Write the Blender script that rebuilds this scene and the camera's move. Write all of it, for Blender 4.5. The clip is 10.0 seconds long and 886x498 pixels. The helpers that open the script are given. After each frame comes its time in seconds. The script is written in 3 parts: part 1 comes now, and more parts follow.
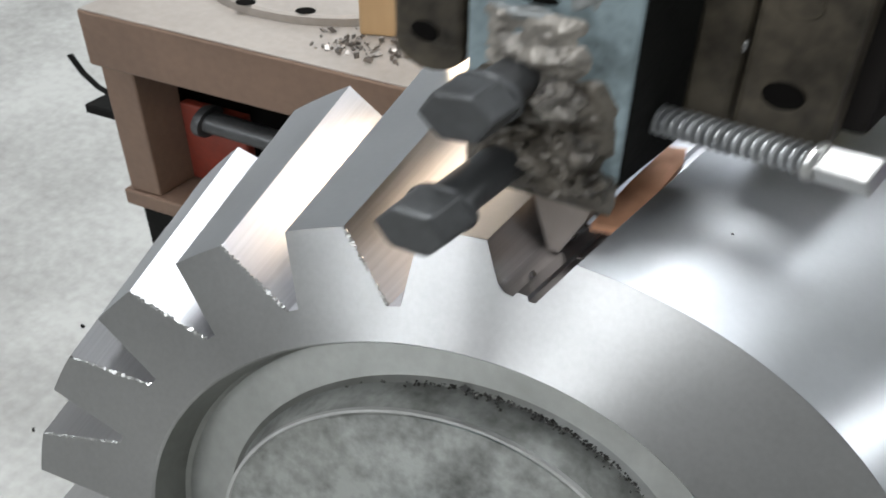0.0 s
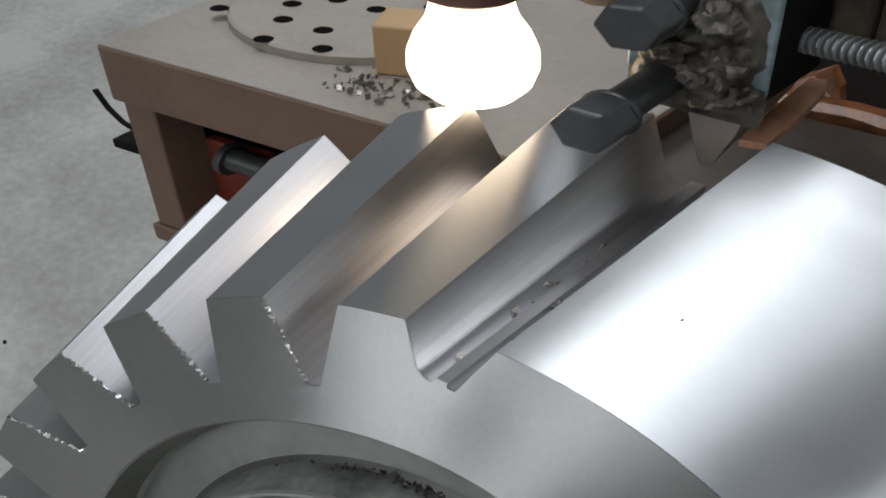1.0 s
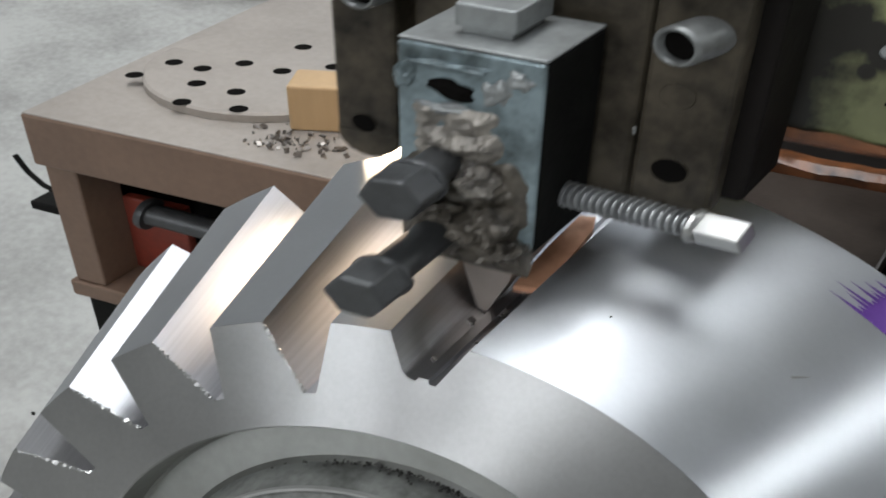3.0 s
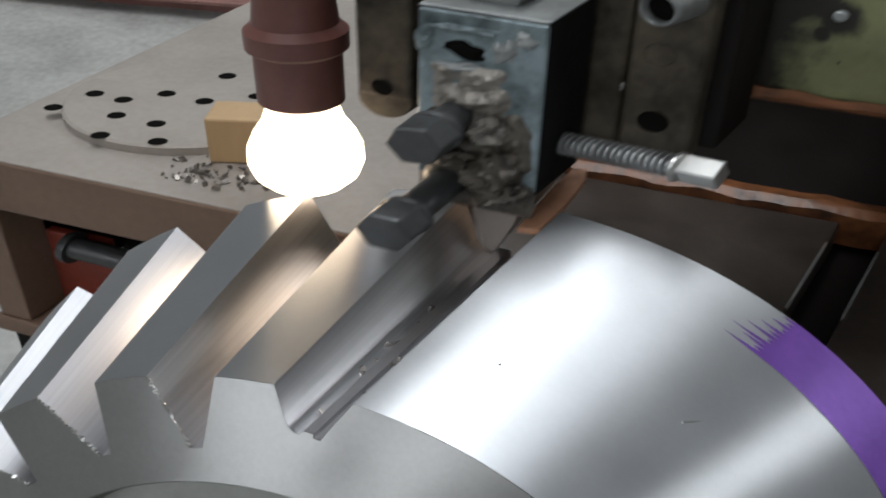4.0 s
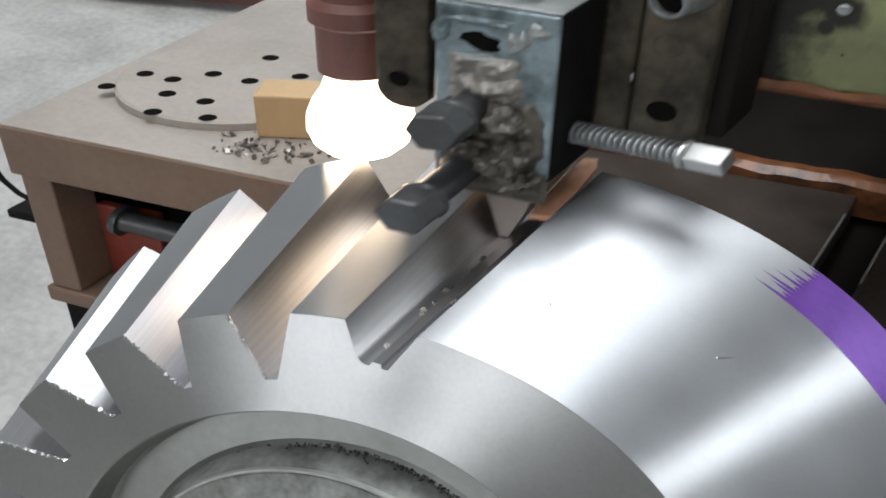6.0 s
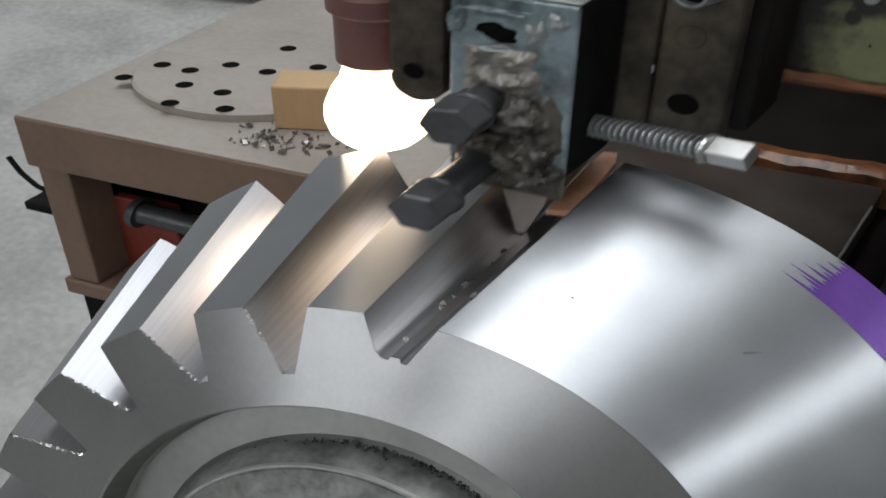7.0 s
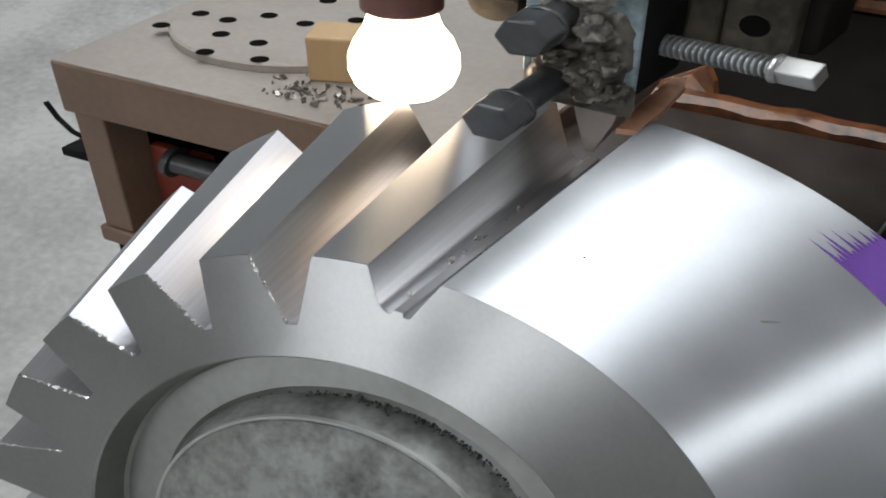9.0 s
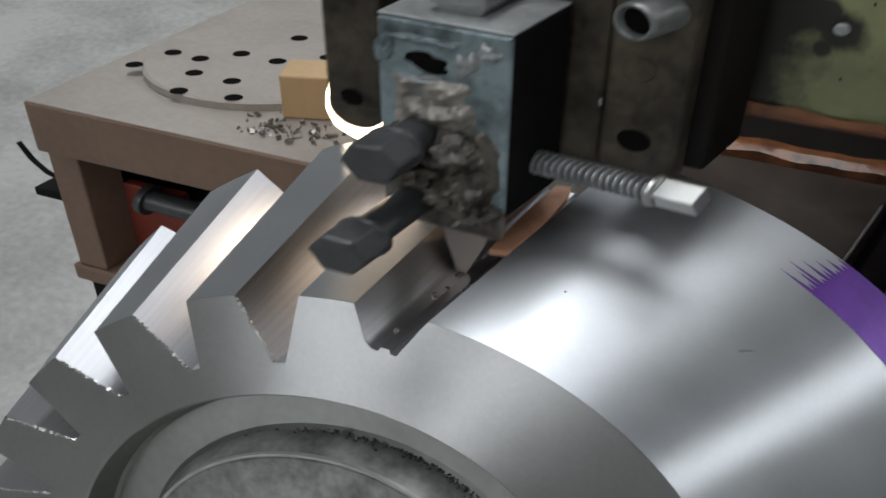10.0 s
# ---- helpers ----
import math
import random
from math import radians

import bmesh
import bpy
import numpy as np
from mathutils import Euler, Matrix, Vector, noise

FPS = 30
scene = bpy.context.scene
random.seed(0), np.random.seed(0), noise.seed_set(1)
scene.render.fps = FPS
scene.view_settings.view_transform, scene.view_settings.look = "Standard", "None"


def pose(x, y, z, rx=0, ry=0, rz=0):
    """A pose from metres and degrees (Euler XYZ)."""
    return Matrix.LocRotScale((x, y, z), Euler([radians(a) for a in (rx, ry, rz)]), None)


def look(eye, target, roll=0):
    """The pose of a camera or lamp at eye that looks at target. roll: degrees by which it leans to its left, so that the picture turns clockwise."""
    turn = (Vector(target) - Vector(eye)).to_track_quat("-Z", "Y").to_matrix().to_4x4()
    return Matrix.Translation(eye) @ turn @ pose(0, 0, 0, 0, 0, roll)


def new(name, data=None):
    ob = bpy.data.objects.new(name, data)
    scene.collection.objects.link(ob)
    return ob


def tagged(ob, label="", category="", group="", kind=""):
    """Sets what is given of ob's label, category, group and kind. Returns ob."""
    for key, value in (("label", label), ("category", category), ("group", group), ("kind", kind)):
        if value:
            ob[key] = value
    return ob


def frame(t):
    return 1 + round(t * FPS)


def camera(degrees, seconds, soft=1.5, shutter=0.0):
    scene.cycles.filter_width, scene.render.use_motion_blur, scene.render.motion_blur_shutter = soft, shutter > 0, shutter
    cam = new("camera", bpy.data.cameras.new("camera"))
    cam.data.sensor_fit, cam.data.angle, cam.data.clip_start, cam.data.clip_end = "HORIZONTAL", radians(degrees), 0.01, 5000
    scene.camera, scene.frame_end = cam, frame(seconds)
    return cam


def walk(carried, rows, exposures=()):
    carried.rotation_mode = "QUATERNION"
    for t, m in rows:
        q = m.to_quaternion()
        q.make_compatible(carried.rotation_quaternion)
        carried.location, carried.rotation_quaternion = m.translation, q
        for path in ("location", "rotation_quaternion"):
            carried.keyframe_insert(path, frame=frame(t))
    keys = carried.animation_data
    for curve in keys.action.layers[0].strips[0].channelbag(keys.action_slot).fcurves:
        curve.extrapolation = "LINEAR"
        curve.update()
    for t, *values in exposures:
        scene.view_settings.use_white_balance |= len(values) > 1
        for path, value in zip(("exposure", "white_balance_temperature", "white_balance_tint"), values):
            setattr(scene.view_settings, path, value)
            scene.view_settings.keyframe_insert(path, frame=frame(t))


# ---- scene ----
cam = camera(42.66, 10.0, 1.8, 0.5)
PATH = [
    (0, pose(0.1790, -0.2914, 1.1457, 48.73, 0, 29.75) @ pose(0, 0, 0, 0, 0, 0.97)),
    (0.5, pose(0.2011, -0.2458, 1.1245, 48.88, 0, 34.44) @ pose(0, 0, 0, 0, 0, -1.15)),
    (1, pose(0.2225, -0.2008, 1.1331, 49.85, 0, 36.90) @ pose(0, 0, 0, 0, 0, -2.19)),
    (1.2, pose(0.2268, -0.2136, 1.1494, 49.01, 0, 35.90) @ pose(0, 0, 0, 0, 0, -1.93)),
    (1.5, pose(0.2230, -0.2349, 1.1480, 50.18, 0, 35.81) @ pose(0, 0, 0, 0, 0, -1.99)),
    (2, pose(0.2273, -0.2953, 1.1630, 51.59, 0, 33.42) @ pose(0, 0, 0, 0, 0, -1.79)),
    (2.5, pose(0.2148, -0.3250, 1.1839, 51.91, 0, 28.71) @ pose(0, 0, 0, 0, 0, 0.15)),
    (4, pose(0.2536, -0.2731, 1.2087, 52.52, 0, 25.20) @ pose(0, 0, 0, 0, 0, 0.81)),
    (4.5, pose(0.2618, -0.3004, 1.2178, 52.99, 0, 22.57) @ pose(0, 0, 0, 0, 0, 1.41)),
    (5, pose(0.2697, -0.3359, 1.2235, 53.01, 0, 23.60) @ pose(0, 0, 0, 0, 0, 0.42)),
    (5.5, pose(0.2638, -0.3450, 1.2226, 52.93, 0, 24.93) @ pose(0, 0, 0, 0, 0, 0.48)),
    (7, pose(0.2515, -0.3335, 1.2106, 52.20, 0, 26.96) @ pose(0, 0, 0, 0, 0, 0.01)),
    (7.5, pose(0.2614, -0.3565, 1.2215, 53.06, 0, 27.47) @ pose(0, 0, 0, 0, 0, -0.16)),
    (8, pose(0.2642, -0.3677, 1.2259, 53.43, 0, 27.62) @ pose(0, 0, 0, 0, 0, 0.02)),
    (8.5, pose(0.2663, -0.3485, 1.2119, 51.96, 0, 27.00) @ pose(0, 0, 0, 0, 0, 0.98)),
    (9, pose(0.2713, -0.3114, 1.1934, 50.52, 0, 30.72) @ pose(0, 0, 0, 0, 0, -0.25)),
    (9.2, pose(0.2704, -0.3057, 1.1983, 50.73, 0, 29.66) @ pose(0, 0, 0, 0, 0, 0.00)),
    (9.5, pose(0.2688, -0.3045, 1.2010, 51.33, 0, 28.55) @ pose(0, 0, 0, 0, 0, 0.34)),
    (10, pose(0.2656, -0.3237, 1.2071, 51.89, 0, 28.40) @ pose(0, 0, 0, 0, 0, 0.15)),
]
walk(cam, PATH, exposures=[(0, 0.36), (0.4, -0.10), (0.9, -0.62), (1.3, -0.66), (1.7, -0.36), (2.2, 0.00), (2.7, 0.18), (3.3, -0.40), (3.9, -0.54), (4.4, -0.36), (4.8, -0.10), (5.3, 0.27),
                           (5.7, 0.26), (6.4, -0.34), (7.0, -0.46), (7.5, -0.14), (8.0, 0.20), (8.5, 0.20), (9.0, -0.22), (9.3, -0.48), (10, -0.52)])

# ---- world and light ----
world = bpy.data.worlds.new("sky")
scene.world = world
world.use_nodes = True
wn = world.node_tree.nodes
sky = wn.new("ShaderNodeTexSky")
sky.sky_type, sky.sun_disc = "NISHITA", False
sky.sun_elevation, sky.sun_rotation = radians(50), radians(200)
world.node_tree.links.new(sky.outputs["Color"], wn["Background"].inputs["Color"])
wn["Background"].inputs["Strength"].default_value = 0.12
scene.view_settings.exposure = 0.0


def area_light(name, eye, target, w, h, power, colour=(0.95, 0.98, 1.0)):
    data = bpy.data.lights.new(name, "AREA")
    data.shape, data.size, data.size_y, data.energy, data.color = "RECTANGLE", w, h, power, colour
    ob = new(name, data)
    ob.matrix_world = look(eye, target)
    return ob


# Rear, side, south-west, north-west and dim north lamps are added fill, out of view.
area_light("skylight_front", (-0.75, 0.55, 5.96), (-0.75, 0.55, 0.0), 1.5, 3.4, 270)
area_light("fill_rear", (-0.50, -2.65, 5.96), (-0.50, -2.65, 0.0), 5.8, 2.3, 45)
area_light("daylight_east", (3.86, 2.5, 3.45), (0.0, 2.5, 3.45), 1.4, 1.0, 55)
area_light("daylight_south", (0.50, -3.86, 3.2), (0.50, 0.0, 3.2), 1.0, 1.6, 62)
area_light("fill_south_west", (-1.70, -3.86, 2.4), (-1.70, 0.0, 2.4), 1.3, 1.6, 48)
area_light("fill_side", (0.68, 0.55, 5.96), (0.68, 0.55, 0.0), 0.9, 3.4, 52)
area_light("daylight_north", (-0.62, 3.86, 3.8), (-0.62, 0.0, 3.8), 1.05, 3.5, 38)
area_light("fill_north_west", (-2.10, 3.86, 2.72), (-2.10, 0.0, 2.72), 1.3, 1.3, 27)
area_light("fill_north_dim", (0.85, 3.86, 3.8), (0.85, 0.0, 3.8), 1.4, 3.5, 8)

# ---- frame of the machine: x across the stroke, y along it, z up, origin at the middle of the gear's face ----
AXES = Matrix(((1.1330, 0.1064, 0.0380),
              (0.1064, 0.9954, -0.0683),
              (0.0380, -0.0683, 0.9022))).to_4x4()
BASE = Matrix.Translation((0, 0, 0.62)) @ AXES
GEAR = BASE @ Matrix(((0.96740, -0.00000, 0.25325), (-0.10409, 0.91162, 0.39763), (-0.23087, -0.41102, 0.88191))).to_4x4()


# ---- materials ----
def mat(name, base, rough=0.5, metal=0.0, dark=None, scale=30.0, amount=0.5, bump=0.1, bump_scale=200.0, stretch=(1, 1, 1), rough_var=0.15, contrast=0.25, gloss=0.5, along_cut=False):
    """Principled surface with broad stains, fine grain and relief."""
    m = bpy.data.materials.new(name)
    m.use_nodes = True
    n, l = m.node_tree.nodes, m.node_tree.links
    p = n["Principled BSDF"]
    tc = n.new("ShaderNodeTexCoord")
    mp = n.new("ShaderNodeMapping")
    mp.inputs["Scale"].default_value = stretch
    if along_cut:
        uv = n.new("ShaderNodeUVMap")
        uv.uv_map = "grain"
        l.new(uv.outputs[0], mp.inputs["Vector"])
    else:
        l.new(tc.outputs["Object"], mp.inputs["Vector"])
    big, fine = n.new("ShaderNodeTexNoise"), n.new("ShaderNodeTexNoise")
    big.inputs["Scale"].default_value, big.inputs["Detail"].default_value = scale, 6
    fine.inputs["Scale"].default_value, fine.inputs["Detail"].default_value = bump_scale, 4
    for t in (big, fine):
        l.new(mp.outputs[0], t.inputs["Vector"])
    ramp = n.new("ShaderNodeValToRGB")
    ramp.color_ramp.elements[0].position = 0.5 - contrast
    ramp.color_ramp.elements[1].position = 0.5 + contrast
    d = dark or tuple(c * 0.55 for c in base)
    ramp.color_ramp.elements[0].color = (*d, 1)
    ramp.color_ramp.elements[1].color = (*base, 1)
    mix = n.new("ShaderNodeMath")
    mix.operation = "MULTIPLY_ADD"
    mix.inputs[1].default_value, mix.inputs[2].default_value = 0.35, 0.0
    l.new(fine.outputs["Fac"], mix.inputs[0])
    add = n.new("ShaderNodeMath")
    add.operation = "MULTIPLY_ADD"
    add.inputs[1].default_value = 0.8
    l.new(big.outputs["Fac"], add.inputs[0])
    l.new(mix.outputs[0], add.inputs[2])
    l.new(add.outputs[0], ramp.inputs["Fac"])
    cm = n.new("ShaderNodeMix")
    cm.data_type = "RGBA"
    cm.inputs["Factor"].default_value = amount
    cm.inputs["A"].default_value = (*base, 1)
    l.new(ramp.outputs["Color"], cm.inputs["B"])
    l.new(cm.outputs["Result"], p.inputs["Base Color"])
    rr = n.new("ShaderNodeMapRange")
    rr.inputs["To Min"].default_value, rr.inputs["To Max"].default_value = max(0.03, rough - rough_var), min(1, rough + rough_var)
    l.new(big.outputs["Fac"], rr.inputs["Value"])
    l.new(rr.outputs[0], p.inputs["Roughness"])
    p.inputs["Metallic"].default_value = metal
    p.inputs["Specular IOR Level"].default_value = gloss
    b = n.new("ShaderNodeBump")
    b.inputs["Strength"].default_value, b.inputs["Distance"].default_value = bump, 0.002
    l.new(fine.outputs["Fac"], b.inputs["Height"])
    l.new(b.outputs[0], p.inputs["Normal"])
    return m


def brushed(m, amount, coarse=1.0):
    """Lathe-turned sheen: the blur runs along the map's first axis, across the tool marks."""
    n, l = m.node_tree.nodes, m.node_tree.links
    p = n["Principled BSDF"]
    t = n.new("ShaderNodeTangent")
    t.direction_type, t.uv_map = "UV_MAP", "grain"
    l.new(t.outputs[0], p.inputs["Tangent"])
    p.inputs["Anisotropic"].default_value = amount
    uv = n.new("ShaderNodeUVMap")
    uv.uv_map = "grain"
    mp = n.new("ShaderNodeMapping")
    mp.inputs["Scale"].default_value = (420 * coarse, 1.2, 1)
    w = n.new("ShaderNodeTexNoise")
    w.inputs["Scale"].default_value, w.inputs["Detail"].default_value = 1.0, 3
    l.new(uv.outputs[0], mp.inputs["Vector"])
    l.new(mp.outputs[0], w.inputs["Vector"])
    b = n.new("ShaderNodeBump")
    b.inputs["Strength"].default_value, b.inputs["Distance"].default_value = 0.05, 0.0006
    l.new(w.outputs["Fac"], b.inputs["Height"])
    l.new(b.outputs[0], p.inputs["Normal"])
    return m


def glow(name, colour, strength):
    m = bpy.data.materials.new(name)
    m.use_nodes = True
    p = m.node_tree.nodes["Principled BSDF"]
    p.inputs["Base Color"].default_value = (*colour, 1)
    p.inputs["Emission Color"].default_value = (*colour, 1)
    p.inputs["Emission Strength"].default_value = strength
    return m


def stained(m, spots, colour, scale=70.0):
    """Darkens a paint round the spots (centre, reach), raggedly: oil stains and painted shade."""
    n, l = m.node_tree.nodes, m.node_tree.links
    p = n["Principled BSDF"]
    under = p.inputs["Base Color"].links[0].from_socket
    tc = n.new("ShaderNodeTexCoord")
    w = n.new("ShaderNodeTexNoise")
    w.inputs["Scale"].default_value, w.inputs["Detail"].default_value = scale, 7
    l.new(tc.outputs["Object"], w.inputs["Vector"])
    total = None
    for centre, reach in spots:
        d = n.new("ShaderNodeVectorMath")
        d.operation = "DISTANCE"
        d.inputs[1].default_value = centre
        l.new(tc.outputs["Object"], d.inputs[0])
        r = n.new("ShaderNodeMapRange")
        r.inputs["From Min"].default_value, r.inputs["From Max"].default_value = reach, 0.0
        l.new(d.outputs["Value"], r.inputs["Value"])
        if total is None:
            total = r.outputs[0]
        else:
            a = n.new("ShaderNodeMath")
            a.operation = "MAXIMUM"
            l.new(total, a.inputs[0])
            l.new(r.outputs[0], a.inputs[1])
            total = a.outputs[0]
    k = n.new("ShaderNodeMath")
    k.operation = "MULTIPLY_ADD"
    k.inputs[1].default_value = 1.1
    l.new(total, k.inputs[0])
    l.new(w.outputs["Fac"], k.inputs[2])
    ramp = n.new("ShaderNodeMapRange")
    ramp.inputs["From Min"].default_value, ramp.inputs["From Max"].default_value = 0.66, 1.10
    l.new(k.outputs[0], ramp.inputs["Value"])
    mix = n.new("ShaderNodeMix")
    mix.data_type = "RGBA"
    mix.inputs["B"].default_value = (*colour, 1)
    l.new(ramp.outputs[0], mix.inputs["Factor"])
    l.new(under, mix.inputs["A"])
    l.new(mix.outputs["Result"], p.inputs["Base Color"])
    return m


STEEL = brushed(mat("turned_steel", (0.62, 0.64, 0.66), 0.38, 1.0, (0.50, 0.515, 0.535), 20, 0.5, 0.05, 260, rough_var=0.05), 0.95)
FACE = brushed(mat("faced_steel", (0.54, 0.54, 0.535), 0.40, 1.0, (0.36, 0.36, 0.355), 20, 0.6, 0.05, 320, rough_var=0.06), 0.95)
CUT = mat("shaped_steel", (0.56, 0.56, 0.575), 0.32, 1.0, (0.36, 0.36, 0.37), 1.0, 0.6, 0.06, 2.6, stretch=(5, 230, 1), rough_var=0.05, contrast=0.22, along_cut=True)
GROOVE = mat("oily_bore_steel", (0.36, 0.365, 0.345), 0.46, 1.0, (0.20, 0.20, 0.185), 25, 0.7, 0.1, 150)
BOSS = mat("stained_steel", (0.37, 0.38, 0.36), 0.42, 0.75, (0.075, 0.075, 0.068), 34, 0.9, 0.15, 180, contrast=0.17)
PURPLE = mat("purple_layout_ink", (0.18, 0.075, 0.38), 0.36, 0.35, (0.09, 0.035, 0.21), 60, 0.7, 0.05, 200)
BLOCKM = mat("near_black_steel", (0.012, 0.012, 0.011), 0.7, 0.0, (0.004, 0.004, 0.004), 40, 0.7, 0.25, 160, gloss=0.05)
SOCKET = mat("worn_socket_steel", (0.25, 0.26, 0.255), 0.42, 0.6, (0.07, 0.07, 0.068), 70, 0.8, 0.2, 200)
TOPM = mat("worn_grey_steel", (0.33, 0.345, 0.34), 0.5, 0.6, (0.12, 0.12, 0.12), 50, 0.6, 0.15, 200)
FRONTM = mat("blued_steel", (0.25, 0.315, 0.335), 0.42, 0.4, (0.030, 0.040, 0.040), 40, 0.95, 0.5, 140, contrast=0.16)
WELD = mat("weld_metal", (0.31, 0.285, 0.25), 0.38, 0.4, (0.035, 0.032, 0.030), 55, 0.95, 0.8, 190, contrast=0.17)
BOLTM = mat("oiled_black_bolt", (0.085, 0.088, 0.09), 0.42, 0.5, (0.03, 0.03, 0.03), 60, 0.6, 0.2, 220)
BRIGHT = mat("bright_worn_steel", (0.50, 0.50, 0.485), 0.38, 0.85, (0.30, 0.30, 0.29), 60, 0.6, 0.1, 220)
THREAD = mat("thread_steel", (0.40, 0.41, 0.41), 0.38, 0.8, (0.06, 0.06, 0.06), 60, 0.6, 0.1, 220)
PLATE = mat("grimy_brown_iron", (0.080, 0.067, 0.048), 0.5, 0.15, (0.006, 0.0055, 0.0045), 22, 0.97, 0.35, 120, contrast=0.17, gloss=0.2)
# Spots beside the tool head paint in its shade; round the screw, oil.
GREEN = stained(mat("chipped_green_paint", (0.21, 0.225, 0.105), 0.5, 0.0, (0.075, 0.070, 0.036), 13, 0.9, 0.2, 60, contrast=0.2), [(BASE @ Vector(c), r) for c, r in (((0.070, 0.18, 0.33), 0.075), ((0.078, 0.18, 0.285), 0.055), ((0.080, 0.18, 0.375), 0.050), ((0.100, 0.18, 0.350), 0.034), ((0.1262, 0.18, 0.338), 0.020), ((0.118, 0.18, 0.352), 0.012), ((0.119, 0.18, 0.325), 0.009), ((0.10, 0.18, 0.268), 0.022), ((0.14, 0.18, 0.264), 0.016))], (0.012, 0.010, 0.006))
PALE = mat("pale_worn_paint", (0.38, 0.50, 0.41), 0.5, 0.0, (0.20, 0.26, 0.18), 26, 0.9, 0.2, 90)
BARE = mat("bare_grey_iron", (0.11, 0.12, 0.12), 0.5, 0.3, (0.06, 0.065, 0.065), 25, 0.7, 0.2, 90)
BIT = mat("tool_steel_brown", (0.32, 0.275, 0.24), 0.45, 0.4, (0.20, 0.165, 0.14), 60, 0.6, 0.1, 220)
COPPER = mat("copper_strip", (0.80, 0.45, 0.28), 0.4, 0.3, (0.34, 0.13, 0.06), 70, 0.7, 0.2, 200)
TABLE = mat("brown_oxidised_plate", (0.20, 0.130, 0.092), 0.55, 0.2, (0.105, 0.066, 0.046), 10, 0.8, 0.2, 120)
TABLETOP = mat("dusty_steel_top", (0.30, 0.27, 0.24), 0.6, 0.1, (0.17, 0.15, 0.13), 9, 0.8, 0.15, 120)
# Near-black that paints the shade in holes; one real dark speck uses it too.
HOLE = mat("hole_shade_and_speck", (0.006, 0.0055, 0.005), 0.9, gloss=0.02)
RED = mat("red_primer", (0.20, 0.028, 0.014), 0.5, 0.0, (0.05, 0.012, 0.008), 22, 0.95, 0.2, 120)
BEAM = mat("red_oxide_beam", (0.26, 0.13, 0.11), 0.6, 0.0, (0.15, 0.07, 0.06), 10, 0.8, 0.2, 80)
# Oily iron; its near-black also paints shade behind the head and in cavities.
DARK = mat("oily_and_shade_black", (0.012, 0.010, 0.009), 0.6, 0.0, (0.004, 0.0035, 0.003), 20, 0.7, 0.2, 100, gloss=0.08)
BEDM = mat("dark_brown_machine_bed", (0.060, 0.048, 0.040), 0.42, 0.2, (0.018, 0.014, 0.012), 18, 0.8, 0.2, 110)
RUST = mat("rusty_oily_edge", (0.19, 0.072, 0.028), 0.4, 0.0, (0.018, 0.009, 0.006), 38, 0.97, 0.8, 90, contrast=0.16)
WOOD = mat("tan_wood", (0.42, 0.285, 0.15), 0.6, 0.0, (0.30, 0.19, 0.09), 30, 0.7, 0.1, 160, stretch=(1, 1, 0.2))
CHIP = mat("steel_chips", (0.26, 0.24, 0.22), 0.4, 0.8, (0.06, 0.05, 0.045), 90, 0.7, 0.1, 200)
GRIT = mat("oily_dark_chips", (0.075, 0.072, 0.066), 0.4, 0.6, (0.02, 0.02, 0.018), 90, 0.7, 0.1, 200)
CONCRETE = mat("dusty_concrete", (0.38, 0.38, 0.36), 0.8, 0.0, (0.17, 0.165, 0.155), 5.0, 0.95, 0.3, 60, contrast=0.2)
WALL = mat("grey_plaster", (0.27, 0.27, 0.265), 0.8, 0.0, (0.19, 0.19, 0.185), 1.5, 0.7, 0.1, 40)
HOLDER = mat("red_brown_bakelite", (0.13, 0.05, 0.04), 0.35, 0.0, (0.06, 0.025, 0.02), 50, 0.6, 0.1, 200)
BULBM = glow("lit_frosted_glass", (1.0, 0.77, 0.54), 12.0)
BLUE = mat("blue_marker_paint", (0.03, 0.20, 0.30), 0.5, 0.0, (0.01, 0.06, 0.10), 80, 0.7, 0.2, 200)


# ---- building helpers ----
def part(name, bm, material, parent=None, label="", at=None, smooth=False, grain=None, sharp=32):
    """Links a bmesh, given in the machine's frame (or that of at), as one mesh object."""
    if grain:
        uv = bm.loops.layers.uv.new("grain")
        for f in bm.faces:
            flip = 2 * math.pi if any(grain(lp.vert.co)[1] > 3 for lp in f.loops) and any(grain(lp.vert.co)[1] < -3 for lp in f.loops) else 0
            for lp in f.loops:
                u, v = grain(lp.vert.co)
                lp[uv].uv = (u, v + (flip if v < 0 else 0))
    bm.transform(BASE if at is None else at)
    bmesh.ops.recalc_face_normals(bm, faces=bm.faces)
    me = bpy.data.meshes.new(name)
    bm.to_mesh(me)
    bm.free()
    for mm in material if isinstance(material, (list, tuple)) else [material]:
        me.materials.append(mm)
    if smooth:
        for f in me.polygons:
            f.use_smooth = True
        me.set_sharp_from_angle(angle=radians(sharp))
    ob = new(name, me)
    ob.parent = parent
    if label:
        ob["label"] = label
    return ob


def thing(name, label, category, group="", kind=""):
    return tagged(new(name), label, category, group, kind)


